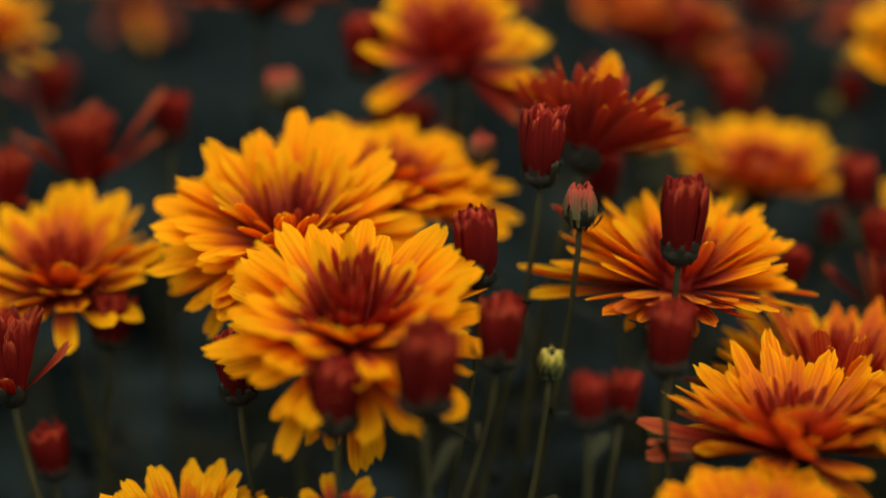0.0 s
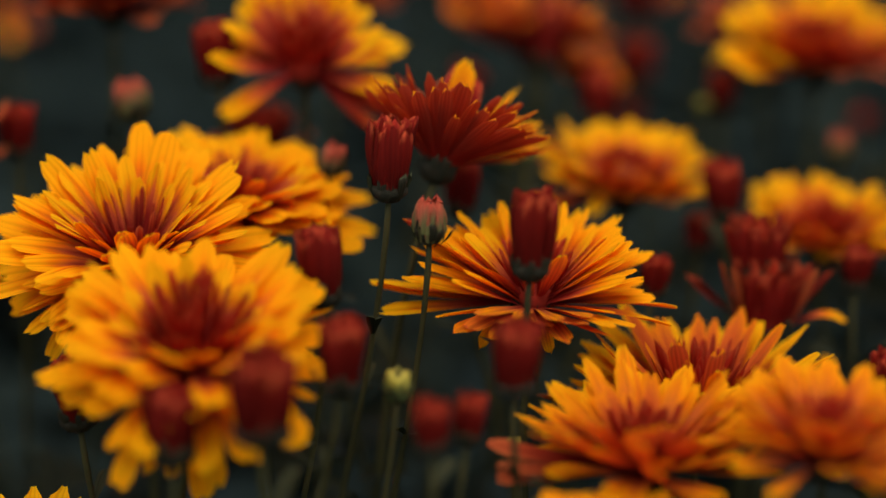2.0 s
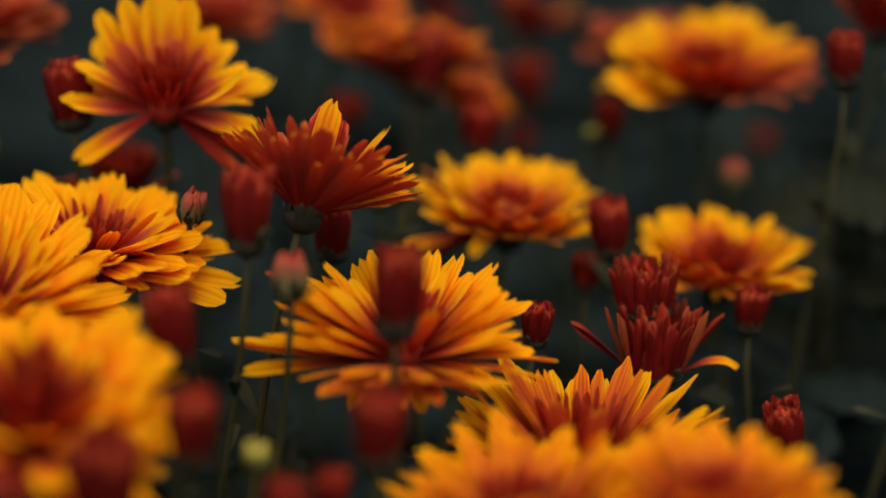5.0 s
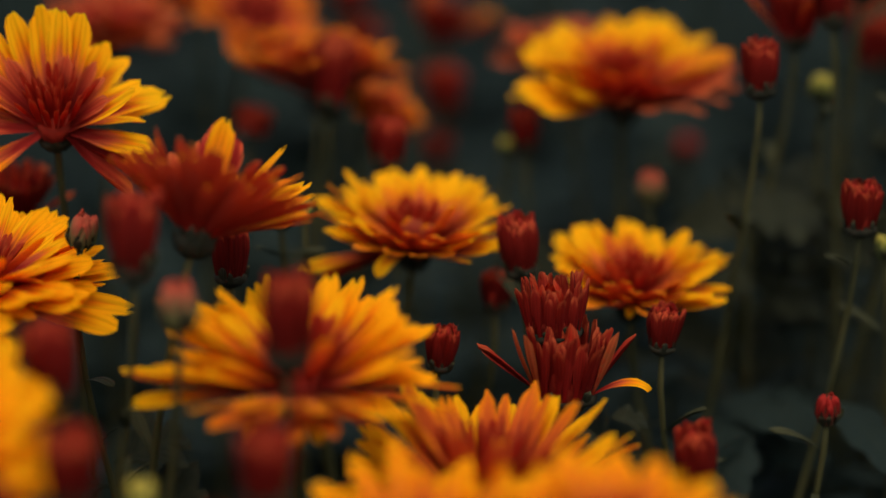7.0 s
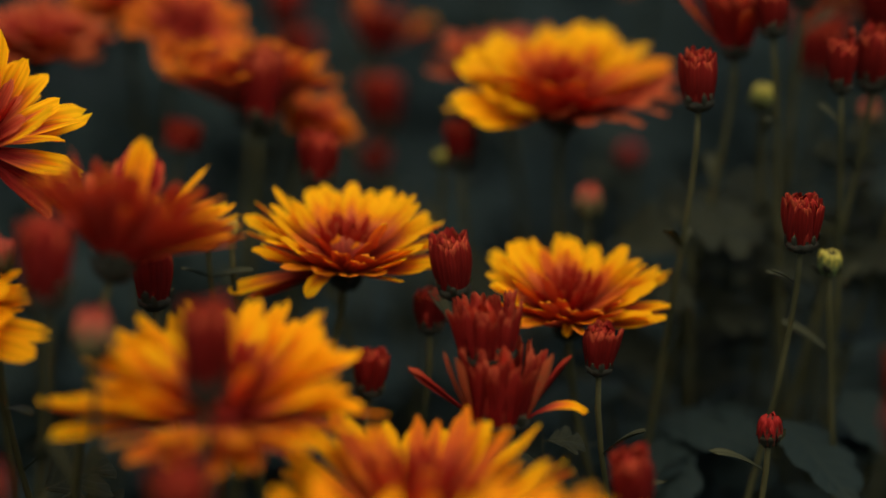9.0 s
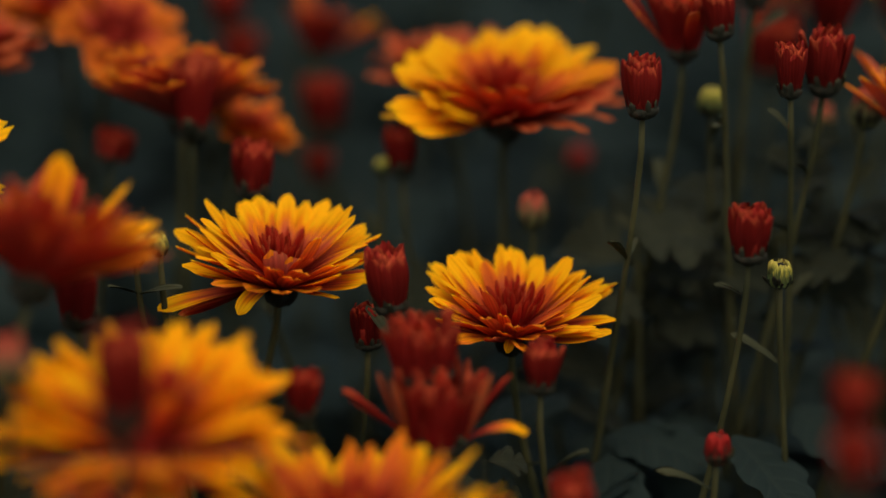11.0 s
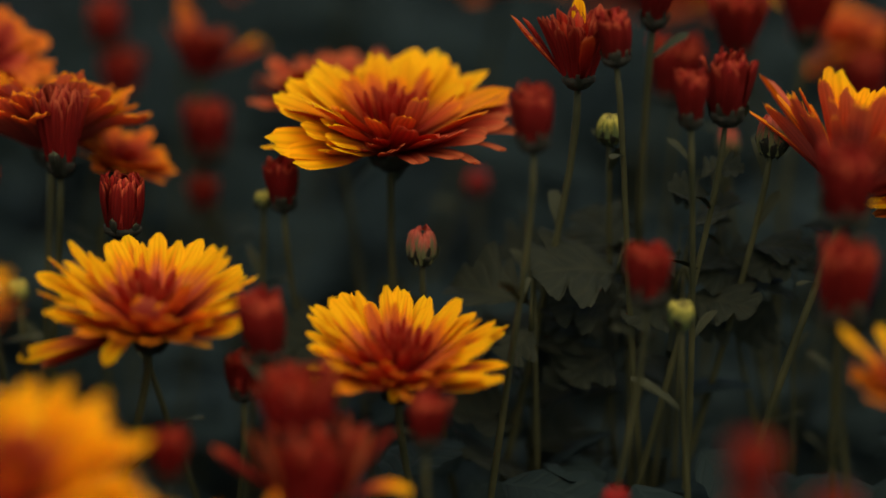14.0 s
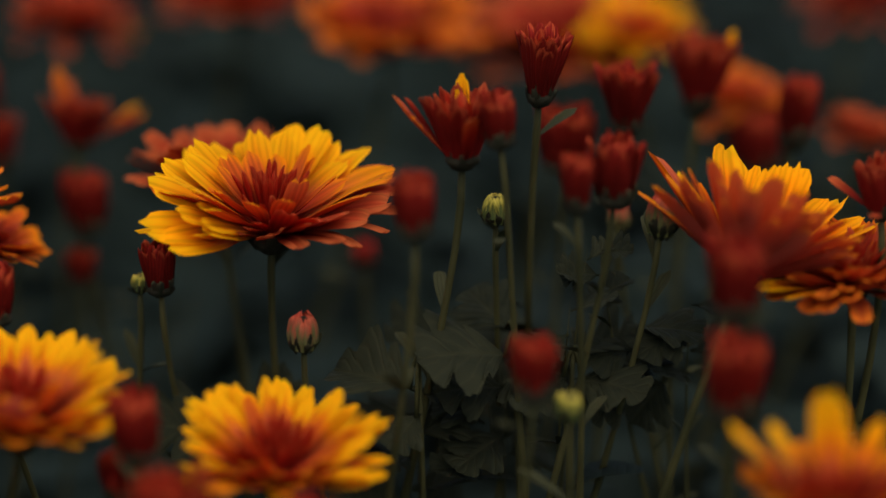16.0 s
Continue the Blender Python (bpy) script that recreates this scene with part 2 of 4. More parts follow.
RED, DEEP = (0.32, 0.021, 0.013), (0.17, 0.0065, 0.0045)
BLOOD, CORAL = (0.45, 0.031, 0.021), (0.71, 0.135, 0.043)
RUST, ORANGE = (0.58, 0.083, 0.027), (0.86, 0.24, 0.018)
TAN = (0.64, 0.150, 0.042)
GOLD, YELLOW = (0.95, 0.325, 0.004), (0.98, 0.495, 0.004)
AMBER, LEMON = (0.95, 0.34, 0.004), (0.98, 0.555, 0.005)
PALETTE = {
    # name: upper face, lower face
    "gold": (blade_material("petal_gold_upper", [(0.24, BLOOD), (0.46, CORAL), (0.57, ORANGE), (0.66, AMBER), (0.79, LEMON)], 0.46),
             blade_material("petal_gold_lower", [(0.05, BLOOD), (0.30, (0.60, 0.095, 0.022)), (0.72, TAN), (0.92, ORANGE), (1.0, GOLD)], 0.35)),
    "amber": (blade_material("petal_amber_upper", [(0.08, BLOOD), (0.34, CORAL), (0.58, ORANGE), (0.80, GOLD), (1.0, YELLOW)], 0.45),
              blade_material("petal_amber_lower", [(0.0, RED), (0.3, RUST), (0.7, TAN), (1.0, ORANGE)], 0.3)),
    "sun": (blade_material("petal_sun_upper", [(0.21, BLOOD), (0.41, CORAL), (0.53, ORANGE), (0.63, GOLD), (0.80, YELLOW)], 0.44),
            blade_material("petal_sun_lower", [(0.0, RUST), (0.3, ORANGE), (0.75, GOLD), (1.0, YELLOW)], 0.25)),
    "flame": (blade_material("petal_flame_upper", [(0.12, BLOOD), (0.45, (0.64, 0.090, 0.018)), (0.76, (0.76, 0.165, 0.020)), (1.0, GOLD)], 0.45),
              blade_material("petal_flame_lower", [(0.0, RED), (0.4, RUST), (1.0, TAN)], 0.3)),
    "spoon": (blade_material("petal_spoon_upper", [(0.1, RED), (0.5, RUST), (1.0, TAN)], 0.4),
              blade_material("petal_spoon_lower", [(0.0, RUST), (0.4, (0.50, 0.11, 0.035)), (1.0, (0.58, 0.17, 0.05))], 0.35)),
    "ember": (blade_material("petal_ember_upper", [(0.1, DEEP), (0.5, RED), (0.85, RUST), (1.0, TAN)], 0.35),
              blade_material("petal_ember_lower", [(0.0, DEEP), (0.4, RED), (1.0, RUST)], 0.3)),
    "rust": (blade_material("petal_rust_upper", [(0.1, DEEP), (0.35, RED), (0.60, (0.42, 0.05, 0.016)), (1.0, TAN)], 0.3),
             blade_material("petal_rust_lower", [(0.0, DEEP), (0.35, RED), (0.75, (0.38, 0.040, 0.014)), (1.0, (0.52, 0.11, 0.02))], 0.3)),
    "ruby": (blade_material("petal_ruby_upper", [(0.1, DEEP), (0.5, RED), (0.86, (0.30, 0.024, 0.010)), (1.0, (0.44, 0.075, 0.024))], 0.3, through=0.15),
             blade_material("petal_ruby_lower", [(0.0, DEEP), (0.4, (0.14, 0.0065, 0.004)), (0.84, (0.185, 0.010, 0.005)), (1.0, (0.36, 0.050, 0.017))], 0.3, through=0.15)),
    "dusk": (blade_material("petal_dusk_upper", [(0.08, BLOOD), (0.26, CORAL), (0.44, ORANGE), (0.60, AMBER), (1.0, LEMON)], 0.35),
             blade_material("petal_dusk_lower", [(0.0, RED), (0.30, (0.36, 0.036, 0.018)), (0.70, (0.47, 0.072, 0.032)), (0.95, (0.54, 0.10, 0.036)), (1.0, ORANGE)], 0.35)),
    "blaze": (blade_material("petal_blaze_upper", [(0.10, RED), (0.40, RUST), (0.75, (0.66, 0.14, 0.016)), (1.0, ORANGE)], 0.4),
              blade_material("petal_blaze_lower", [(0.0, RED), (0.5, RUST), (1.0, TAN)], 0.4)),
    "brick": (blade_material("petal_brick_upper", [(0.08, BLOOD), (0.26, CORAL), (0.55, ORANGE), (0.85, AMBER), (1.0, ORANGE)], 0.35),
              blade_material("petal_brick_lower", [(0.0, RED), (0.25, (0.30, 0.026, 0.014)), (0.70, (0.40, 0.047, 0.023)), (1.0, (0.51, 0.082, 0.032))], 0.45)),
    "coral": (blade_material("petal_coral_upper", [(0.08, BLOOD), (0.26, CORAL), (0.55, ORANGE), (0.80, AMBER), (1.0, ORANGE)], 0.35),
              blade_material("petal_coral_lower", [(0.0, (0.30, 0.026, 0.016)), (0.25, (0.38, 0.052, 0.030)), (0.75, (0.48, 0.092, 0.050)), (1.0, (0.60, 0.15, 0.055))], 0.45)),
    "core": (blade_material("petal_core_upper", [(0.0, RED), (0.5, (0.42, 0.018, 0.008)), (0.8, (0.52, 0.030, 0.011)), (1.0, RUST)], 0.3),
             blade_material("petal_core_lower", [(0.0, RED), (0.4, (0.42, 0.018, 0.008)), (0.8, (0.52, 0.030, 0.011)), (1.0, RUST)], 0.3)),
    "crimson": (blade_material("petal_crimson_upper", [(0.0, DEEP), (0.6, (0.20, 0.007, 0.004)), (0.95, RED), (1.0, RUST)], 0.3, through=0.12),
                blade_material("petal_crimson_lower", [(0.0, (0.07, 0.004, 0.002)), (0.45, (0.095, 0.0045, 0.0025)), (0.88, (0.14, 0.007, 0.0035)), (1.0, (0.36, 0.050, 0.016))], 0.3, through=0.12)),
    "knob": (blade_material("petal_knob_upper", [(0.0, DEEP), (0.5, (0.20, 0.008, 0.004)), (1.0, (0.34, 0.022, 0.010))], 0.3, through=0.1),
             blade_material("petal_knob_lower", [(0.0, DEEP), (0.5, (0.18, 0.007, 0.004)), (1.0, (0.32, 0.024, 0.010))], 0.3, through=0.1)),
    "pink": (blade_material("bud_scale_pink_upper", [(0.0, (0.09, 0.10, 0.03)), (0.45, (0.26, 0.09, 0.035)), (1.0, (0.40, 0.06, 0.03))], 0.4, through=0.1),
             blade_material("bud_scale_pink_lower", [(0.0, (0.10, 0.10, 0.030)), (0.25, (0.13, 0.10, 0.036)), (0.48, (0.25, 0.070, 0.032)), (1.0, (0.34, 0.040, 0.020))], 0.7, through=0.1)),
    "lime": (blade_material("bud_scale_lime_upper", [(0.0, (0.10, 0.12, 0.03)), (0.5, (0.13, 0.13, 0.035)), (1.0, (0.30, 0.24, 0.05))], 0.4, through=0.1),
             blade_material("bud_scale_lime_lower", [(0.0, (0.08, 0.10, 0.03)), (0.30, (0.11, 0.11, 0.025)), (0.55, (0.30, 0.25, 0.035)), (1.0, (0.55, 0.42, 0.07))], 0.4, through=0.1)),
    "wine": (blade_material("bud_scale_wine_upper", [(0.0, DEEP), (1.0, RED)], 0.4, through=0.1),
             blade_material("bud_scale_wine_lower", [(0.0, (0.05, 0.02, 0.01)), (0.4, DEEP), (1.0, RED)], 0.4, through=0.1)),
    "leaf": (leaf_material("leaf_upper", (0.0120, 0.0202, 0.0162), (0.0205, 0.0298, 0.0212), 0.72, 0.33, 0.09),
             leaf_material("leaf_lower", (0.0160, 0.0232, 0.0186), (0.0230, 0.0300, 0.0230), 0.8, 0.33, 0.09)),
    "young": (leaf_material("young_leaf_upper", (0.0110, 0.0135, 0.0070), (0.0280, 0.0285, 0.0130), 0.72, 0.24, 0.08),
              leaf_material("young_leaf_lower", (0.0200, 0.0215, 0.0110), (0.0380, 0.0380, 0.0180), 0.8, 0.20, 0.08)),
    "bract": (blade_material("bract_upper", [(0.0, (0.030, 0.031, 0.012)), (1.0, (0.040, 0.039, 0.015))], 0.5, through=0.15, gloss=0.10),
              blade_material("bract_lower", [(0.0, (0.030, 0.034, 0.014)), (1.0, (0.038, 0.042, 0.017))], 0.5, through=0.15, gloss=0.10)),
    "sepal": (blade_material("sepal_upper", [(0.0, (0.035, 0.045, 0.018)), (1.0, (0.06, 0.06, 0.025))], 0.5, through=0.05, gloss=0.10),
              blade_material("sepal_lower", [(0.0, (0.010, 0.011, 0.005)), (0.7, (0.018, 0.017, 0.008)), (1.0, (0.036, 0.024, 0.012))], 0.5, through=0.05, gloss=0.10)),
}
INNER = {"gold": "flame", "amber": "flame", "sun": "gold", "rust": "ember", "dusk": "flame", "blaze": "ember", "ember": "ember", "brick": "ember", "coral": "flame", "flame": "ember"}
STEM = plain_material("stem_green", (0.022, 0.022, 0.007), (0.056, 0.049, 0.015), 60, 0.7, 0.4)
CALYX = plain_material("calyx_green", (0.010, 0.010, 0.005), (0.028, 0.023, 0.012), 300, 0.75, 0.8)
HEART = plain_material("flower_heart", (0.14, 0.008, 0.004), (0.26, 0.020, 0.008), 500, 0.85, 0.6)
SOIL = plain_material("dark_soil", (0.008, 0.010, 0.009), (0.018, 0.018, 0.015), 40, 0.95, 1.0, 0.01)


# ---- mesh makers ----
def finish(name, verts, faces, mats, material_index=None, uvs=None, smooth=True):
    me = bpy.data.meshes.new(name)
    me.from_pydata(verts, [], faces)
    for m in mats:
        me.materials.append(m)
    if material_index is not None:
        me.polygons.foreach_set("material_index", material_index)
    if uvs is not None:
        layer = me.uv_layers.new(name="UVMap")
        flat = np.array(uvs, float)[np.array([v for f in faces for v in f])]
        layer.data.foreach_set("uv", flat.ravel())
    me.polygons.foreach_set("use_smooth", [smooth] * len(me.polygons))
    me.update()
    return me


def blade_data(width, curl, cup, tip, rng, rows=9, lobes=0.0, claw=0.34, twist=0.0):
    """A thin closed petal or leaf of length 1 along +x, its upper face towards +z."""
    upper, lower, uv_upper, uv_lower = [], [], [], []
    x = z = last = 0.0
    across = (-1.0, -0.5, 0.0, 0.5, 1.0)
    wob = [rng.uniform(-0.08, 0.08) for _ in range(4)]
    notch = [rng.uniform(-0.17, 0.02), rng.uniform(-0.04, 0.16), rng.uniform(-0.16, 0.10), rng.uniform(-0.04, 0.16), rng.uniform(-0.17, 0.02)]
    for r in range(rows):
        v = r / (rows - 1)
        if not lobes:
            v = v * (1.45 - 0.45 * v)
        bend = -curl * v * v * 1.6
        x += (v - last) * math.cos(bend)
        z += (v - last) * math.sin(bend)
        last = v
        k = min(1.0, v / 0.62)
        w = width * 0.5 * (claw + (1 - claw) * k * k * (3 - 2 * k))
        if v > 0.74:
            w *= tip + (1 - tip) * max(0.0, 1 - ((v - 0.74) / 0.26) ** 2.4) ** 0.5
        if lobes:
            w = width * 0.5 * (0.07 + math.sin(math.pi * v ** 0.8) ** 0.8 * (1 - lobes * (1 - abs(math.sin(v * 3.4 * math.pi - 0.35)) ** 0.55)))
        roll = twist * v + wob[0] * math.sin(v * 5 + wob[1] * 20)
        thick = 0.035 * width * math.sin(math.pi * (0.12 + 0.8 * v))
        for k, u in enumerate(across):
            lift = cup * w * u * u - 0.10 * w * math.cos(u * math.pi * 2) + wob[2] * w * math.sin(v * 7 + u * 2)
            yy, zz = w * u, lift
            yy, zz = yy * math.cos(roll) - zz * math.sin(roll), yy * math.sin(roll) + zz * math.cos(roll)
            ahead = notch[k] * width * 1.5 * max(0.0, v - 0.72) / 0.28 * v ** 3
            back = 0.30 * abs(u) * w * lobes
            p = (x + ahead - math.sin(bend) * zz + back, yy, z + math.cos(bend) * zz)
            upper.append(p)
            uv_upper.append((0.5 + u * 0.5, v))
            if k % 2 == 0:
                drop = thick if k == 2 else 0.0
                lower.append((p[0] + math.sin(bend) * drop, p[1], p[2] - math.cos(bend) * drop))
                uv_lower.append((0.5 + u * 0.5, v))
    faces, slots, n = [], [], len(upper)
    for r in range(rows - 1):
        a, b = 5 * r, 5 * r + 5
        for k in range(4):
            faces.append((a + k, b + k, b + k + 1, a + k + 1)); slots.append(0)
        a, b = n + 3 * r, n + 3 * r + 3
        for k in range(2):
            faces.append((a + k + 1, b + k + 1, b + k, a + k)); slots.append(1)
    return upper + lower, faces, slots, uv_upper + uv_lower


SHAPES = {
    # name: width, curl (tip down), cup, tip width
    "flat": (0.245, 0.03, 0.20, 0.64),
    "broad": (0.34, 0.02, 0.24, 0.62),
    "reflex": (0.24, 0.22, 0.10, 0.60),
    "spoon": (0.46, -0.45, 0.55, 0.55),
    "quill": (0.115, -0.12, 0.95, 0.30),
    "barrel": (0.20, -0.07, 0.75, 0.56),
    "stave": (0.30, -0.12, 0.55, 0.80),
    "scale": (0.62, -0.95, 0.65, 0.10),
    "sepal": (0.42, -0.30, 0.35, 0.10),
    "hook": (0.26, 0.95, 0.20, 0.30),
    "bract": (0.26, 0.25, 0.30, 0.08),
}
BLADES = {}
blade_rng = random.Random(11)


def blade(shape, palette):
    """One of four alike meshes of a petal's shape and colour."""
    key = (shape, palette)
    if key not in BLADES:
        w, curl, cup, tip = SHAPES[shape]
        made = []
        for k in range(4):
            f = blade_rng.uniform
            data = blade_data(w * f(0.88, 1.12), curl + f(-0.14, 0.14), cup * f(0.7, 1.3), tip * f(0.6, 1.2), blade_rng, twist=f(-0.25, 0.25))
            made.append(finish("petal_" + shape, data[0], data[1], PALETTE[palette], data[2], data[3]))
        BLADES[key] = made
    return BLADES[key]


def leaf_data(rng, rows=30):
    """A thin closed leaf of length 1 along +x: forward-pointing toothed lobes, raised between its veins."""
    reach, lobes, droop, fold = rng.uniform(0.44, 0.56), rng.choice((2.6, 3.0, 3.4)), rng.uniform(0.15, 0.55), rng.uniform(0.05, 0.45)
    across = (-1.0, -0.72, -0.38, 0.0, 0.38, 0.72, 1.0)
    skew = [rng.uniform(-0.10, 0.10) for _ in range(2)]
    wave = [rng.uniform(0, 6.28) for _ in range(3)]
    upper, uvs = [], []
    for r in range(rows):
        v = r / (rows - 1)
        for u in across:
            k = 0 if u < 0 else 1
            saw = ((v * lobes + skew[k] + 0.15) % 1.0)
            lobe = math.sin(math.pi * saw ** 0.75) ** 0.7
            teeth = 0.10 * abs(math.sin(v * lobes * 9.4 + wave[k]))
            bulk = max(0.0, math.sin(math.pi * min(1.0, 0.06 + 0.94 * v) ** 0.78)) ** 0.75
            stalk = min(1.0, max(0.05, (v - 0.10) / 0.14))
            w = reach * bulk * stalk * (0.34 + 0.60 * lobe + teeth) + 0.012
            s = abs(u) * w
            x = v * 0.80 + s * 0.42
            y = math.copysign(s * 0.86, u) if u else 0.0
            z = fold * s + 0.05 * w * math.sin(abs(u) * math.pi) * (0.4 + lobe) + 0.020 * math.sin(x * 11 + u * 2.5 + wave[2]) * abs(u)
            z -= droop * x * x * 0.5
            upper.append((x, y, z))
            uvs.append((0.5 + u * 0.5, v))
    lower = [(x, y, z - (0.006 if i % 7 not in (0, 6) else 0.0)) for i, (x, y, z) in enumerate(upper)]
    faces, slots, n = [], [], len(upper)
    for r in range(rows - 1):
        for k in range(6):
            a = 7 * r + k
            faces.append((a, a + 7, a + 8, a + 1)); slots.append(0)
            faces.append((n + a + 1, n + a + 8, n + a + 7, n + a)); slots.append(1)
    return upper + lower, faces, slots, uvs + uvs


LEAVES, YOUNG = [], []
leaf_rng = random.Random(23)
for k in range(5):
    data = leaf_data(leaf_rng)
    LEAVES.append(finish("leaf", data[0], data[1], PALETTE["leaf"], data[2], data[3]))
    YOUNG.append(finish("leaf", data[0], data[1], PALETTE["young"], data[2], data[3]))


def piece(name, mesh, parent, m):
    ob = bpy.data.objects.new(name, mesh)
    scene.collection.objects.link(ob)
    ob.parent = parent
    ob.matrix_basis = m
    return ob


def tube(name, path, radii, mat, parent, sides=7):
    """A stem along a smooth path, with swollen nodes."""
    verts, faces = [], []
    for k, (p, r) in enumerate(zip(path, radii)):
        way = (path[min(k + 1, len(path) - 1)] - path[max(k - 1, 0)]).normalized()
        side = way.cross(Vector((0.3, 1, 0.1))).normalized()
        other = way.cross(side)
        for s in range(sides):
            a = 2 * math.pi * s / sides
            ridge = 1.0 + 0.10 * (s % 2)
            verts.append(p + (side * math.cos(a) + other * math.sin(a)) * r * ridge)
        if k:
            a0, b0 = (k - 1) * sides, k * sides
            faces += [(a0 + s, a0 + (s + 1) % sides, b0 + (s + 1) % sides, b0 + s) for s in range(sides)]
    faces += [tuple(reversed(range(sides))), tuple(range(len(verts) - sides, len(verts)))]
    return piece(name, finish(name, verts, faces, [mat]), parent, Matrix())


def lathe(name, profile, mat, parent, m, sides=12, wob=0.06, rng=None):
    verts, faces = [], []
    for k, (r, z) in enumerate(profile):
        for s in range(sides):
            a = 2 * math.pi * s / sides
            rr = r * (1 + wob * math.sin(3 * a + k))
            verts.append((rr * math.cos(a), rr * math.sin(a), z))
        if k:
            a0, b0 = (k - 1) * sides, k * sides
            faces += [(a0 + s, a0 + (s + 1) % sides, b0 + (s + 1) % sides, b0 + s) for s in range(sides)]
    faces += [tuple(reversed(range(sides))), tuple(range(len(verts) - sides, len(verts)))]
    return piece(name, finish(name, verts, faces, [mat]), parent, m)


def plant(name, head, toward, lean, seed, foot=None, thick=0.00085, leaves=2, leaf_low=0.35, leaf_high=0.64, fade=0.0):
    """Root, stem and leaves; gives the root, the head's frame in it and the seeded random."""
    rng = random.Random(seed)
    root = new(name)
    head = Vector(head)
    turn = Euler((radians(toward), radians(lean), 0)).to_matrix().to_4x4()
    axis = turn @ Vector((0, 0, 1))
    ground = Vector(foot) if foot else Vector((head.x - axis.x * 0.09 + rng.uniform(-0.10, 0.10), head.y - axis.y * 0.03 + rng.uniform(0.0, 0.03), 0))
    root.location = ground
    top = head - ground
    mid = top * 0.70 + Vector((rng.uniform(-0.030, 0.030), rng.uniform(-0.01, 0.01), 0))
    near = top - axis * 0.05
    pts = []
    for k in range(15):
        s = k / 14
        a, b, c = Vector((0, 0, -0.004)).lerp(mid, s), mid.lerp(near, s), near.lerp(top, s)
        pts.append(a.lerp(b, s).lerp(b.lerp(c, s), s))
    radii = [thick * (1.5 - 0.55 * k / 14) * (1.0 + (0.18 if k % 4 == 1 else 0.0)) * (1.0 - fade * max(0, k - 9) / 2.6) for k in range(15)]
    stem = tube("stem", pts, radii, STEM, root)
    for k in range(leaves):
        s = rng.uniform(leaf_low, leaf_high)
        p = pts[int(s * 14)]
        size = rng.uniform(0.022, 0.040) * (1.25 - 0.6 * s)
        m = Matrix.Translation(p) @ Euler((rng.uniform(-0.3, 0.3), rng.uniform(-0.75, 0.35), rng.uniform(0, 6.28))).to_matrix().to_4x4()
        piece("leaf", rng.choice(LEAVES), stem, m @ Matrix.Diagonal((size, size, size, 1)))
    for k in range(2):
        s = rng.uniform(0.74, 0.95)
        m = Matrix.Translation(pts[int(s * 14)]) @ Euler((0, rng.uniform(-1.0, -0.3), rng.uniform(0, 6.28))).to_matrix().to_4x4()
        f = rng.uniform(0.007, 0.015)
        piece("bract", rng.choice(blade("bract", "bract")), stem, m @ Matrix.Diagonal((f, f, f, 1)))
    return root, Matrix.Translation(top) @ turn, rng


def ring(root, frame_m, rng, count, radius, height, length, rise, shape, palette, phase=0.0, spread=6.0, skip=None, name="petal", wide=1.0, uneven=0.13, loose=24):
    """A whorl of petals: rise is the angle above the flower's own plane, in degrees."""
    meshes = blade(shape, palette)
    for k in range(count):
        az = 360.0 * (k + phase) / count + rng.uniform(-0.35, 0.35) * 360.0 / count
        if skip and skip(az % 360):
            continue
        up = rise + rng.gauss(0, spread)
        s = length * rng.uniform(0.98 - uneven, 1.0 + uneven)
        m = frame_m @ Euler((0, 0, radians(az))).to_matrix().to_4x4() @ Matrix.Translation((radius, 0, height))
        m = m @ Euler((radians(rng.uniform(-loose, loose)), -radians(up), radians(rng.uniform(-6, 6)))).to_matrix().to_4x4()
        ww = s * wide * rng.uniform(0.88, 1.12)
        piece(name, rng.choice(meshes), root, m @ Matrix.Diagonal((s, ww, ww, 1)))


def calyx(root, m, r, h, rng, sepals=7):
    cup_ob = lathe("calyx", [(r * 0.18, -h * 1.1), (r * 0.50, -h), (r * 0.88, -h * 0.5), (r * 0.92, -h * 0.1), (r * 0.8, h * 0.12), (r * 0.3, h * 0.1)], CALYX, root, m)
    ring(cup_ob, Matrix(), rng, sepals, r * 0.72, -h * 0.85, h * 1.75, 70, "sepal", "sepal", 0, 7, name="sepal", wide=1.0, uneven=0.2)


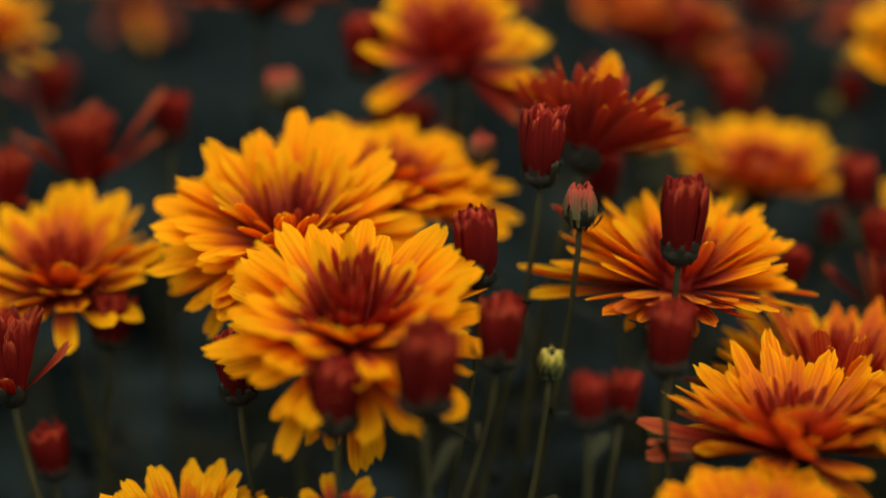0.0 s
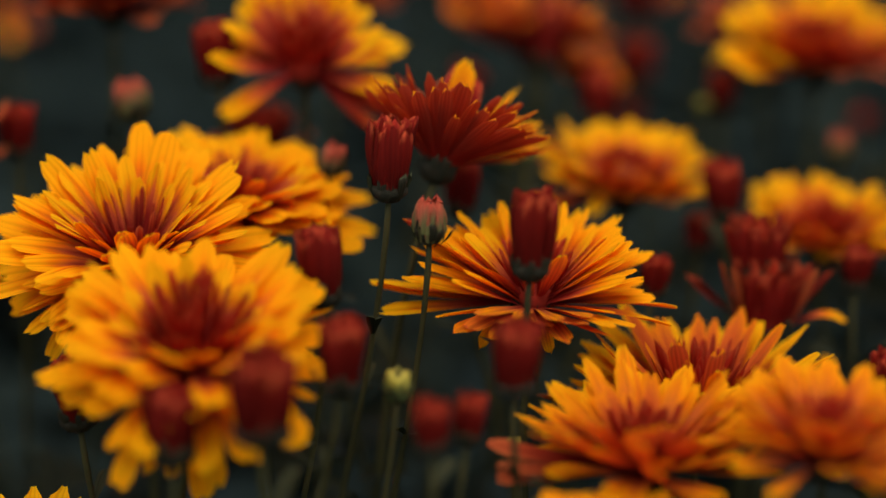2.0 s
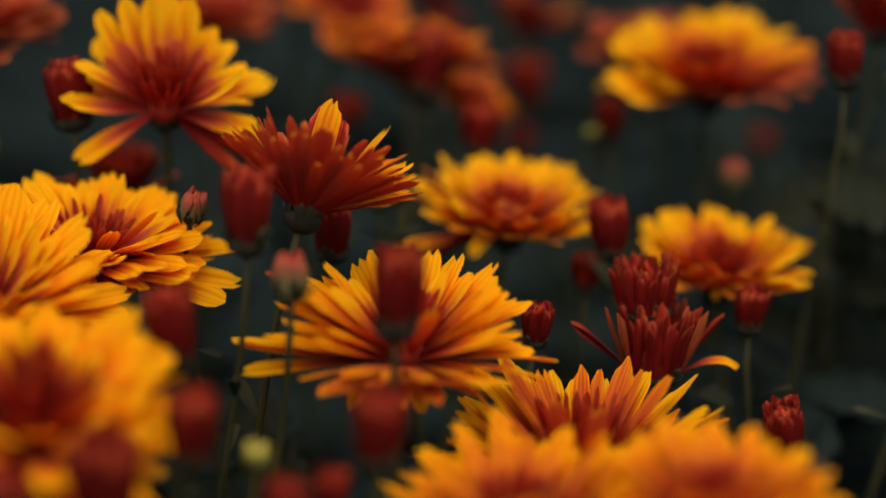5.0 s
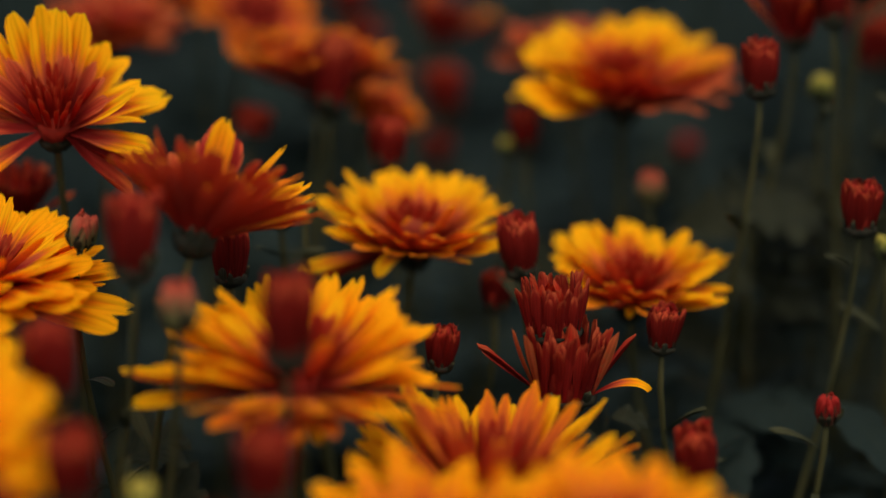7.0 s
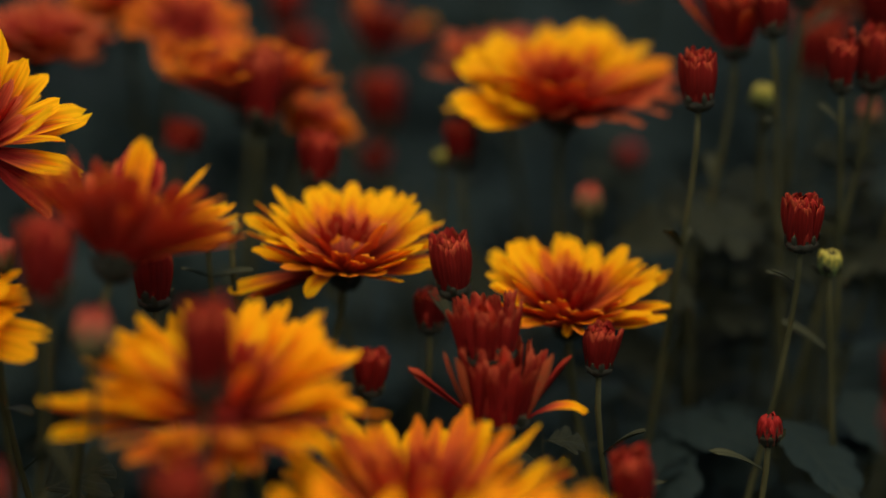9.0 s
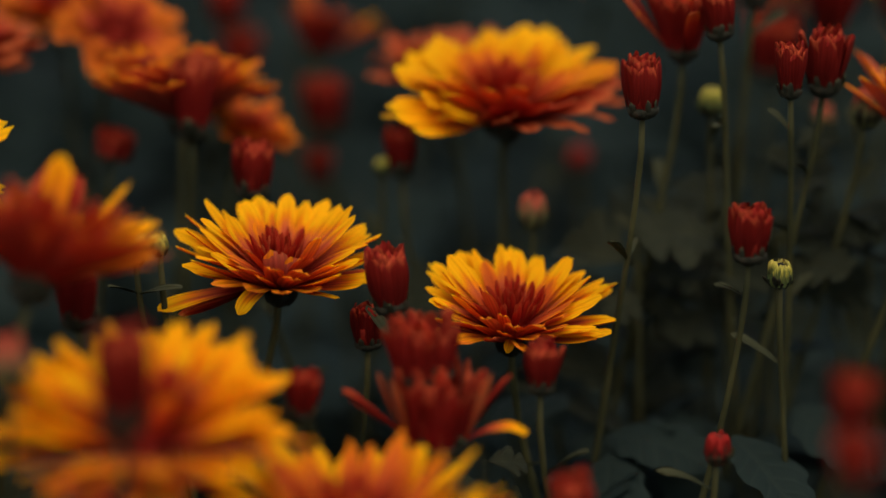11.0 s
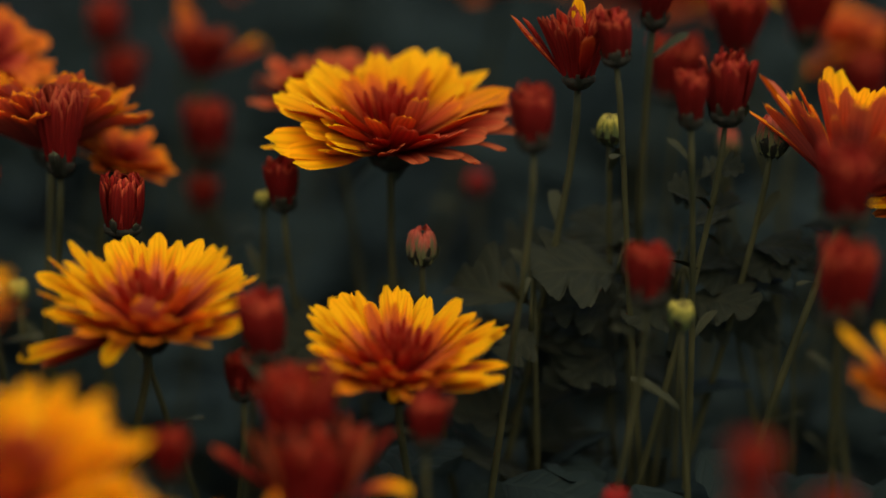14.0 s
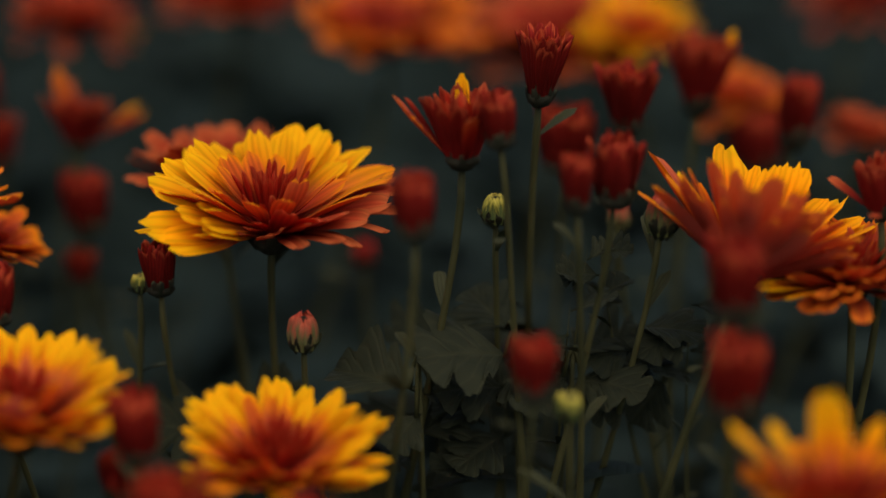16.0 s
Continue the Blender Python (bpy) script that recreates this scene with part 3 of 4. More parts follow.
STYLES = {
    # whorls: count, length, rise, shape, spread, how red
    "saucer": ((11, 0.98, 8, "flat", 4, 0), (22, 1.00, 15, "flat", 4, 0), (23, 0.98, 23, "flat", 4, 0), (20, 0.88, 31, "flat", 5, 0), (15, 0.66, 39, "flat", 7, 1), (14, 0.44, 50, "quill", 8, 2)),
    "basin": ((8, 0.96, 15, "flat", 6, 0), (18, 1.00, 22, "flat", 6, 0), (20, 0.98, 30, "flat", 6, 0), (16, 0.88, 38, "flat", 6, 0), (13, 0.66, 42, "flat", 8, 1), (9, 0.42, 56, "quill", 8, 2)),
    "fan": ((18, 0.97, 17, "flat", 5, 0), (22, 1.00, 27, "flat", 5, 0), (22, 0.97, 38, "flat", 5, 0), (16, 0.86, 50, "flat", 6, 1), (12, 0.60, 60, "quill", 8, 2)),
    "spread": ((12, 1.00, 7, "flat", 5, 0), (20, 1.00, 20, "flat", 5, 0), (22, 0.98, 31, "flat", 5, 0), (20, 0.92, 41, "flat", 5, 0), (15, 0.72, 47, "flat", 7, 1), (12, 0.46, 56, "quill", 8, 2)),
    "cone": ((18, 1.00, 31, "flat", 4, 0), (22, 1.00, 38, "flat", 4, 0), (20, 0.96, 46, "flat", 5, 0), (15, 0.84, 56, "flat", 6, 1), (10, 0.60, 66, "quill", 7, 2)),
    "bowl": ((10, 1.00, 6, "reflex", 8, 0), (20, 1.00, 18, "flat", 6, 0), (22, 0.98, 28, "flat", 5, 0), (18, 0.86, 38, "flat", 6, 0), (14, 0.64, 47, "flat", 7, 1), (13, 0.44, 56, "quill", 8, 2)),
    "dense": ((11, 0.90, -42, "reflex", 14, 0), (15, 0.96, -22, "reflex", 12, 0), (20, 1.00, -5, "flat", 11, 0), (24, 1.00, 9, "flat", 11, 0), (24, 0.99, 22, "flat", 10, 0), (24, 0.94, 34, "flat", 9, 0), (20, 0.82, 45, "flat", 9, 1), (16, 0.62, 52, "flat", 8, 1), (14, 0.46, 60, "quill", 8, 2)),
    "trumpet": ((20, 1.00, 33, "flat", 3, 0), (20, 0.98, 39, "flat", 3, 0), (14, 0.88, 50, "flat", 4, 1), (10, 0.60, 64, "quill", 6, 2)),
    "wide": ((9, 0.96, -18, "reflex", 9, 0), (16, 1.00, -2, "flat", 8, 0), (22, 1.00, 13, "flat", 7, 0), (22, 1.00, 28, "flat", 7, 0), (20, 0.96, 41, "flat", 7, 0), (15, 0.66, 47, "flat", 7, 1), (18, 0.52, 52, "quill", 9, 2)),
    "open": ((10, 1.00, -6, "reflex", 14, 0), (12, 1.00, 16, "flat", 9, 0), (13, 0.98, 32, "flat", 8, 0), (11, 0.66, 46, "flat", 8, 2)),
}


def bloom(style, head, radius, toward, lean, seed, palette="gold", heart="core", label="", foot=None, core=36, fine=1.0, leaves=2, heart_size=0.36, slim=1.0, strays=(), gap=None, base=1.0):
    """strays: single petals out of line, as (way round, rise, length, colour, shape)."""
    root, m, rng = plant("chrysanthemum", head, toward, lean, seed, foot, leaves=leaves)
    r0 = radius * 0.15
    calyx(root, m @ Matrix.Translation((0, 0, -radius * 0.07)), radius * 0.175 * base, radius * 0.14 * base, rng, 7 if base == 1.0 else 12)
    whorls = STYLES[style]
    for k, (count, length, rise, shape, spread, red) in enumerate(whorls):
        rr = r0 * (1.25 - 0.6 * k / len(whorls))
        hue = (palette, INNER[palette], "ember", "spoon")[red]
        ring(root, m, rng, int(count * fine), rr, radius * 0.02 * k, (radius - rr) * length, rise, shape, hue, k * 0.5, spread, (lambda a: (a - gap[0]) % 360 < gap[1] - gap[0]) if gap and k < 4 else None, wide=slim / fine)
    for way, rise, length, hue, shape in strays:
        mm = m @ Euler((0, 0, radians(way))).to_matrix().to_4x4() @ Matrix.Translation((r0, 0, 0)) @ Euler((rng.uniform(-0.3, 0.3), -radians(rise), 0)).to_matrix().to_4x4()
        f = radius * length
        piece("petal", rng.choice(blade(shape, hue)), root, mm @ Matrix.Diagonal((f, f * 0.9 * slim, f * 0.9 * slim, 1)))
    middle = lathe("flower_heart", [(radius * 0.17, -radius * 0.02), (radius * 0.16, radius * 0.10), (radius * 0.09, radius * 0.17), (radius * 0.02, radius * 0.19)], HEART, root, m)
    if fine > 0.8:
        ring(middle, Matrix(), rng, core // 2, radius * 0.13, radius * 0.09, radius * heart_size * 1.1, 60, "quill", heart, 0, 9, name="floret", wide=0.95, uneven=0.15)
        ring(middle, Matrix(), rng, core - core // 2, radius * 0.06, radius * 0.11, radius * heart_size, 78, "quill", heart, 0.5, 8, name="floret", wide=0.95, uneven=0.15)
    return tagged(root, label, "flower", "garden chrysanthemums")


def cup(head, width, height, toward, lean, seed, palette="ruby", splay=3, label="", foot=None, rise=74, leaves=2, splay_rise=38, splay_palette="rust", strays=()):
    """A half-open flower: upright petals with a ragged rim and a few that have fallen outwards."""
    root, m, rng = plant("half_open_chrysanthemum", head, toward, lean, seed, foot, leaves=leaves)
    w = width * 0.5
    calyx(root, m, w * 0.62, height * 0.22, rng)
    ring(root, m, rng, 20, w * 0.52, 0, height * 0.97, rise, "barrel", palette, 0, 4, wide=0.92, uneven=0.10)
    ring(root, m, rng, 16, w * 0.44, 0, height, rise + 3, "barrel", palette, 0.5, 5, wide=0.92, uneven=0.10)
    ring(root, m, rng, 9, w * 0.28, 0, height * 0.94, rise + 9, "quill", "core", 0, 6, wide=1.4, uneven=0.14)
    if splay:
        ring(root, m, rng, splay, w * 0.55, 0, height * 1.12, splay_rise, "flat", splay_palette, rng.random(), 12, wide=0.85)
    for way, up, length, hue, shape in strays:
        mm = m @ Euler((0, 0, radians(way))).to_matrix().to_4x4() @ Matrix.Translation((w * 0.5, 0, 0)) @ Euler((rng.uniform(-0.3, 0.3), -radians(up), 0)).to_matrix().to_4x4()
        f = height * length
        piece("petal", rng.choice(blade(shape, hue)), root, mm @ Matrix.Diagonal((f, f * 0.85, f * 0.85, 1)))
    lathe("flower_heart", [(w * 0.5, 0), (w * 0.45, height * 0.45), (w * 0.2, height * 0.6)], HEART, root, m)
    return tagged(root, label, "flower", "half-open chrysanthemums")


def bud(head, width, height, toward, lean, seed, label="", foot=None, palette="crimson", leaves=1, thick=0.00068):
    """A tight red bud: a barrel of rolled petals with a jagged flat top; head is where the petals leave the calyx."""
    root, m, rng = plant("chrysanthemum_bud", head, toward, lean, seed, foot, thick, leaves)
    w = width * 0.5
    calyx(root, m, w * 0.92, height * 0.22, rng, 9)
    ring(root, m, rng, 12, w * 0.70, -height * 0.06, height * 0.98, 79, "stave", palette, 0, 3, wide=1.0, uneven=0.07, loose=9)
    ring(root, m, rng, 10, w * 0.58, 0, height * 0.97, 82, "stave", palette, 0.5, 4, wide=0.95, uneven=0.09, loose=12)
    ring(root, m, rng, 11, w * 0.78, height * 0.76, height * 0.26, 98, "quill", "knob", 0.2, 14, name="petal_tip", wide=2.1, uneven=0.3)
    lathe("flower_heart", [(w * 0.70, 0), (w * 0.72, height * 0.45), (w * 0.4, height * 0.58)], HEART, root, m)
    return tagged(root, label, "flower bud", "red chrysanthemum buds")


def round_bud(head, width, toward, lean, seed, palette="pink", label="", foot=None, leaves=1, tall=1.08):
    """A closed egg-shaped bud of overlapping scales; head is its middle."""
    root, m, rng = plant("closed_chrysanthemum_bud", head, toward, lean, seed, foot, 0.00068, leaves)
    w = width * 0.62
    m = m @ Matrix.Diagonal((1, 1, tall, 1))
    lathe("bud_body", [(w * 0.3, -w * 0.9), (w * 0.6, -w * 0.6), (w * 0.7, -w * 0.1), (w * 0.6, w * 0.4), (w * 0.35, w * 0.7), (w * 0.1, w * 0.85)], CALYX, root, m)
    for k, (n, rr, h, length) in enumerate(((11, 0.62, -0.75, 1.70), (11, 0.80, -0.35, 1.45), (10, 0.78, 0.05, 1.20))):
        ring(root, m, rng, n, w * rr, w * h, w * length, 84 + 6 * k, "scale", palette, k * 0.5, 4, name="bud_scale", wide=0.62)
    ring(root, m, rng, 8, w * 0.45, -w * 0.95, w * 1.05, 52, "sepal", "sepal", 0, 8, name="sepal")
    return tagged(root, label, "flower bud", "closed chrysanthemum buds")


def shoot(head, seed, size=0.03, count=5, label="leafy green shoot with lobed dark leaves", foot=None):
    """A flowerless shoot with a tuft of leaves towards its top."""
    root, m, rng = plant("leafy_shoot", head, rng_tilt(seed), rng_tilt(seed + 1), seed, foot, 0.0006, 0, fade=0.5)
    top = m.translation
    for k in range(count):
        p = top - Vector((0, 0, 0.003 + 0.006 * k))
        az = 3.3 * k + rng.uniform(-0.5, 0.5)
        mm = Matrix.Translation(p) @ Euler((0, 0, az)).to_matrix().to_4x4()
        mm = mm @ Euler((math.cos(az) * rng.uniform(0.0, 0.6), rng.uniform(-0.6, 0.2), 0)).to_matrix().to_4x4()
        f = size * rng.uniform(0.75, 1.2)
        piece("leaf", rng.choice(YOUNG), root, mm @ Matrix.Diagonal((f, f, f, 1)))
    return tagged(root, label, "foliage", "leafy shoots")


def leafy_branch(foot, top, leaves, seed, label="leafy side branch with broad lobed green leaves"):
    """A side branch; leaves: where each leaf's stalk and tip are, and its width for its length."""
    rng = random.Random(seed)
    root = new("leafy_branch")
    root.location = foot
    foot = Vector(foot)
    top = Vector(top) - foot
    bow = Vector((rng.uniform(-0.01, 0.01), 0, 0))
    pts = [top * (k / 12) + bow * math.sin(math.pi * k / 12) + Vector((0, 0, -0.004 if k == 0 else 0)) for k in range(13)]
    stem = tube("stem", pts, [0.0012 - 0.00005 * k for k in range(13)], STEM, root)
    for a, b, wide in leaves:
        a, b = Vector(a) - foot, Vector(b) - foot
        way = (b - a).normalized()
        side = Vector((rng.uniform(-0.2, 0.2), -0.42, 0.9)).cross(way).normalized()
        up = way.cross(side)
        size = (b - a).length * 1.08
        turn = Matrix((way, side, up)).transposed().to_4x4()
        near = min(pts, key=lambda p: (p - a).length)
        tube("leaf_stalk", [near.lerp(a + way * 0.002, k / 4) + Vector((0, 0, 0.002 * math.sin(math.pi * k / 4))) for k in range(5)], [0.0006] * 5, STEM, stem, 5)
        piece("leaf", rng.choice(YOUNG), root, Matrix.Translation(a) @ turn @ Matrix.Diagonal((size, size * wide, size * wide, 1)))
    return tagged(root, label, "foliage", "leafy branches")


def rng_tilt(seed):
    return random.Random(seed).uniform(-8, 8)


# ---- ground and undergrowth ----
def make_ground():
    """One sheet of soil, fine and uneven under the bed, reaching to the horizon."""
    xs = [-400, -60, -12, -4] + [-2 + 0.1 * k for k in range(41)] + [4, 12, 60, 400]
    ys = [-400, -60, -12, -4] + [-2 + 0.1 * k for k in range(61)] + [6, 14, 60, 400]
    verts = [(x, y, (noise.noise(Vector((x * 4, y * 4, 0))) * 0.012 - 0.006) if abs(x) < 3 and abs(y) < 4.5 else 0.0) for y in ys for x in xs]
    w = len(xs)
    faces = [(j * w + i, j * w + i + 1, (j + 1) * w + i + 1, (j + 1) * w + i) for j in range(len(ys) - 1) for i in range(w - 1)]
    ob = new("ground", finish("ground", verts, faces, [SOIL]))
    return tagged(ob, "dark bare soil under the flower bed", "ground", kind="structure")


def make_undergrowth(name, count, x0, x1, y0, y1, z0, z1, big, seed, label, steep=1.0):
    """Many lobed leaves in one mesh."""
    rng = random.Random(seed)
    base = []
    for k in range(5):
        f = rng.uniform
        base.append(blade_data(f(0.6, 0.85), f(0.1, 0.6), f(-0.1, 0.3), 0.0, rng, rows=11, lobes=f(0.35, 0.5), twist=f(-0.3, 0.3)))
    verts, faces, slots, uvs = [], [], [], []
    for k in range(count):
        v, fa, sl, uv = base[k % 5]
        z = z0 + (z1 - z0) * rng.random() ** 0.8
        size = rng.uniform(*big)
        m = Matrix.Translation((rng.uniform(x0, x1), rng.uniform(y0, y1), z)) @ Euler((rng.uniform(-0.35, 0.35) * steep, rng.uniform(-0.3, 0.4) * steep, rng.uniform(0, 6.28))).to_matrix().to_4x4()
        m = np.array(m)
        start = len(verts)
        pts = np.array(v) * size @ m[:3, :3].T + m[:3, 3]
        verts += pts.tolist()
        faces += [tuple(i + start for i in q) for q in fa]
        slots += sl
        uvs += uv
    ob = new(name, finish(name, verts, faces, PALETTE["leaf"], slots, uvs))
    return tagged(ob, label, "foliage", kind="stuff")


make_ground()
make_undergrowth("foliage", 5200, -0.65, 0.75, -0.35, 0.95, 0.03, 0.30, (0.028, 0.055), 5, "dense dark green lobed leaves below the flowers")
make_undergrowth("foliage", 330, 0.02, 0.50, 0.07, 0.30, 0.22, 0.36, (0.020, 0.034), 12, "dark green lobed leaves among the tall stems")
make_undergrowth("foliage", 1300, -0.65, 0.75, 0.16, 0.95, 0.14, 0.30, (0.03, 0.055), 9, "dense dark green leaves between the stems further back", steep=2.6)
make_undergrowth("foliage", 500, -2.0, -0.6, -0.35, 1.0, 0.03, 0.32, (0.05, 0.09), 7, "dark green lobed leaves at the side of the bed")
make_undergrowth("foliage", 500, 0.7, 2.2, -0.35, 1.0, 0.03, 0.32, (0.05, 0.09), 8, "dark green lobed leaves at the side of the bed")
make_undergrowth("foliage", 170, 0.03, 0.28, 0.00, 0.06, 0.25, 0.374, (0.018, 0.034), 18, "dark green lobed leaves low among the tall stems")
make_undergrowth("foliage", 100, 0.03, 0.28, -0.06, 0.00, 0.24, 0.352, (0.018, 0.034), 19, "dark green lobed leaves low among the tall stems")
# next three: unseen leaf masses, added to keep low light off the stems
make_undergrowth("foliage", 1500, -0.75, 0.85, -0.95, -0.17, 0.14, 0.345, (0.035, 0.060), 15, "unseen dark green leaves before the flowers, added to block low light")
make_undergrowth("foliage", 700, -0.75, -0.34, -0.20, 0.30, 0.16, 0.40, (0.035, 0.060), 16, "unseen dark green leaves beside the flowers, added to block side light")
make_undergrowth("foliage", 700, 0.40, 0.85, -0.20, 0.30, 0.16, 0.40, (0.035, 0.060), 17, "unseen dark green leaves beside the flowers, added to block side light")
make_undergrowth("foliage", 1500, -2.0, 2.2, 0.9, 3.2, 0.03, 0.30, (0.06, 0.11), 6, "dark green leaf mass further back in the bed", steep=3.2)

# ---- flowers ----

# the bed where the walk begins
bloom("dense", (-0.1335, -0.0820, 0.4148), 0.0326, 19, 0, 107, "sun", label="full amber and yellow chrysanthemum with dense layered petals", fine=1.15, slim=1.08, heart_size=0.22)
bloom("saucer", (-0.1140, -0.0460, 0.4185), 0.0300, 2, 6, 114, "sun", label="golden yellow chrysanthemum with broad flat petals", slim=1.1, heart_size=0.26, strays=((-8, 4, 1.06, "sun", "flat"), (-20, 0, 1.04, "sun", "flat"), (14, 12, 1.0, "sun", "flat")))
bloom("wide", (-0.1100, -0.1370, 0.4115), 0.0315, 20, 2, 121, "sun", label="full amber and yellow chrysanthemum with dense layered petals", core=48, heart_size=0.50, fine=1.0, slim=1.0, strays=((258, -58, 0.7, 'sun', 'flat'), (284, -62, 0.85, 'sun', 'flat'), (292, -50, 0.75, 'sun', 'flat'), (244, -48, 0.7, 'sun', 'reflex')))
bloom("bowl", (-0.1949, -0.0750, 0.3984), 0.0287, 12, -4, 128, "gold", label="golden yellow chrysanthemum with a red heart, petals spread wide")
bloom("bowl", (-0.2414, 0.0200, 0.4395), 0.0192, 15, 0, 135, "gold", label="golden yellow chrysanthemum with a red heart, petals spread wide")
bloom("open", (-0.1003, -0.0120, 0.4473), 0.0265, 22, 2, 142, "gold", label="yellow chrysanthemum with loose petals and a dark red heart", core=48, heart_size=0.42, slim=1.2, gap=(215, 335), strays=((90, 56, 1.0, 'gold', 'flat'), (106, 52, 1.02, 'gold', 'flat'), (74, 52, 0.98, 'gold', 'flat'), (124, 48, 1.02, 'gold', 'flat'), (142, 44, 1.0, 'gold', 'flat'), (98, 40, 1.05, 'gold', 'flat'), (212, -18, 0.8, 'sun', 'flat'), (330, -16, 0.9, 'rust', 'barrel'), (318, -22, 0.85, 'rust', 'barrel'), (342, -8, 0.9, 'gold', 'barrel')))
bloom("cone", (-0.0605, -0.0600, 0.4380), 0.0262, -21, 17, 149, "brick", label="rust red chrysanthemum seen from its underside, yellow petal edges", fine=1.15, slim=0.80, base=1.1, strays=((100, 90, 1.02, "amber", "broad"), (48, 57, 1.10, "sun", "broad"), (36, 41, 1.06, "sun", "flat"), (34, 33, 1.08, "amber", "flat"), (112, 80, 0.92, "crimson", "flat"), (92, 78, 0.86, "crimson", "flat"), (82, 80, 0.90, "crimson", "flat"), (72, 76, 0.88, "crimson", "flat")), foot=(-0.068, -0.040, 0))
bloom("spread", (-0.0360, -0.0830, 0.4100), 0.0300, 0, 1, 156, "sun", label="golden yellow chrysanthemum with a red heart, petals spread wide", fine=1.1, slim=0.92, gap=(236, 304), strays=((178, 2, 1.16, "gold", "flat"), (188, -4, 1.08, "gold", "flat"), (183, 4, 1.12, "gold", "flat"), (228, -10, 0.55, "sun", "hook"), (285, -16, 0.46, "sun", "hook"), (2, 4, 1.0, "gold", "flat"), (-10, 0, 0.98, "gold", "flat"), *[(234 + 6 * k, 1 + 7 * (k % 3), 0.84 - 0.06 * (k % 2), ("flame", "blaze", "coral")[k % 3], "flat") for k in range(13)], (170, 30, 1.12, "brick", "barrel")))
bloom("fan", (0.0050, -0.0870, 0.3815), 0.0345, -4, 1, 163, "gold", label="golden yellow chrysanthemum with coral undersides and a red heart", fine=1.25, slim=0.80, heart_size=0.44, strays=((182, 6, 1.0, "rust", "flat"), (190, 0, 0.95, "rust", "flat"), (174, 10, 0.98, "brick", "flat"), (4, 8, 1.05, "flame", "flat"), (-6, 6, 1.08, "gold", "hook")))
bloom("bowl", (-0.0089, -0.1350, 0.3905), 0.0292, 0, 0, 170, "amber", label="full amber and yellow chrysanthemum with dense layered petals", strays=((105, 48, 0.95, 'amber', 'flat'), (180, 6, 1.05, 'rust', 'flat'), (188, -2, 1.0, 'rust', 'flat'), (196, 4, 1.0, 'rust', 'flat')))
bloom("bowl", (0.0284, -0.1520, 0.4032), 0.0258, 0, 4, 177, "amber", label="full amber and yellow chrysanthemum with dense layered petals")
bloom("saucer", (-0.0176, -0.1700, 0.3799), 0.0233, 18, 0, 184, "amber", label="full amber and yellow chrysanthemum with dense layered petals", fine=0.7)
bloom("bowl", (-0.1510, -0.1350, 0.3540), 0.0248, 8, 0, 191, "gold", label="golden yellow chrysanthemum with a red heart, petals spread wide")
bloom("open", (-0.1099, -0.1600, 0.3764), 0.0127, 10, 0, 198, "gold", label="golden yellow chrysanthemum with a red heart, petals spread wide", fine=0.7)
bloom("saucer", (-0.1607, 0.0300, 0.4528), 0.0271, 0, 0, 205, "rust", label="orange chrysanthemum with red lower petals")
bloom("saucer", (-0.0803, 0.1300, 0.4464), 0.0192, 10, 0, 212, "blaze", label="orange chrysanthemum with a red heart", fine=0.7)
bloom("saucer", (-0.1015, 0.0900, 0.4433), 0.0211, 0, 5, 219, "rust", label="rust red chrysanthemum with yellow petal edges", fine=0.7)
cup((-0.1990, -0.0300, 0.4147), 0.0156, 0.0180, 4, 0, 226, "ruby", label="rusty red half-open flower with outward fallen petals", splay=5, splay_rise=42, splay_palette='rust', strays=((8, 56, 1.75, 'rust', 'flat'), (172, 60, 1.25, 'rust', 'flat')))
cup((-0.2165, -0.0500, 0.4127), 0.0137, 0.0145, 0, 5, 233, "ruby", label="rusty red half-open flower with loose petals")
cup((-0.1961, -0.1200, 0.3880), 0.0124, 0.0192, 0, -5, 240, "ruby", label="rusty red half-open flower with long petals", splay=4)
cup((-0.1165, 0.0150, 0.4165), 0.0182, 0.0124, 5, 0, 247, "ruby", label="dark red flower with loose narrow petals", splay=6, rise=62)
bud((-0.1776, -0.0190, 0.4248), 0.0104, 0.0118, 0, 0, 254, label="tight dark red bud on a thin green stem")
bud((-0.1797, -0.0850, 0.3897), 0.0119, 0.0128, 8, 3, 261, label="tight dark red bud on a thin green stem")
bud((-0.1920, -0.1000, 0.3584), 0.0104, 0.0115, 0, -6, 268, label="tight dark red bud on a thin green stem")
bud((-0.1401, -0.1200, 0.3913), 0.0109, 0.0147, 4, -4, 275, label="tight dark red bud on a thin green stem")
bud((-0.1102, -0.1630, 0.4031), 0.0112, 0.0149, 0, 0, 282, label="tight dark red bud on a thin green stem")
bud((-0.0897, -0.1720, 0.4134), 0.0148, 0.0169, 5, 3, 289, label="tight dark red bud on a thin green stem")
bud((-0.0828, -0.1200, 0.4242), 0.0098, 0.0158, 0, -5, 296, label="tight dark red bud on a thin green stem")
bud((-0.0759, -0.1480, 0.4144), 0.0101, 0.0141, 0, 3, 303, label="tight dark red bud on a thin green stem")
bud((-0.0546, -0.1700, 0.4104), 0.0085, 0.0091, 0, -3, 310, label="tight dark red bud on a thin green stem")
bud((-0.0479, -0.1530, 0.4050), 0.0073, 0.0094, 0, 6, 317, label="tight dark red bud on a thin green stem")
bud((-0.0385, -0.1490, 0.4161), 0.0110, 0.0140, 0, 2, 324, label="tight dark red bud on a thin green stem")
bud((-0.0364, -0.1130, 0.4303), 0.0103, 0.0172, 0, 3, 331, label="tight dark red bud on a thin green stem")
bud((-0.0707, -0.0900, 0.4404), 0.0105, 0.0162, 0, 1, 338, label="tight dark red bud on a thin green stem")
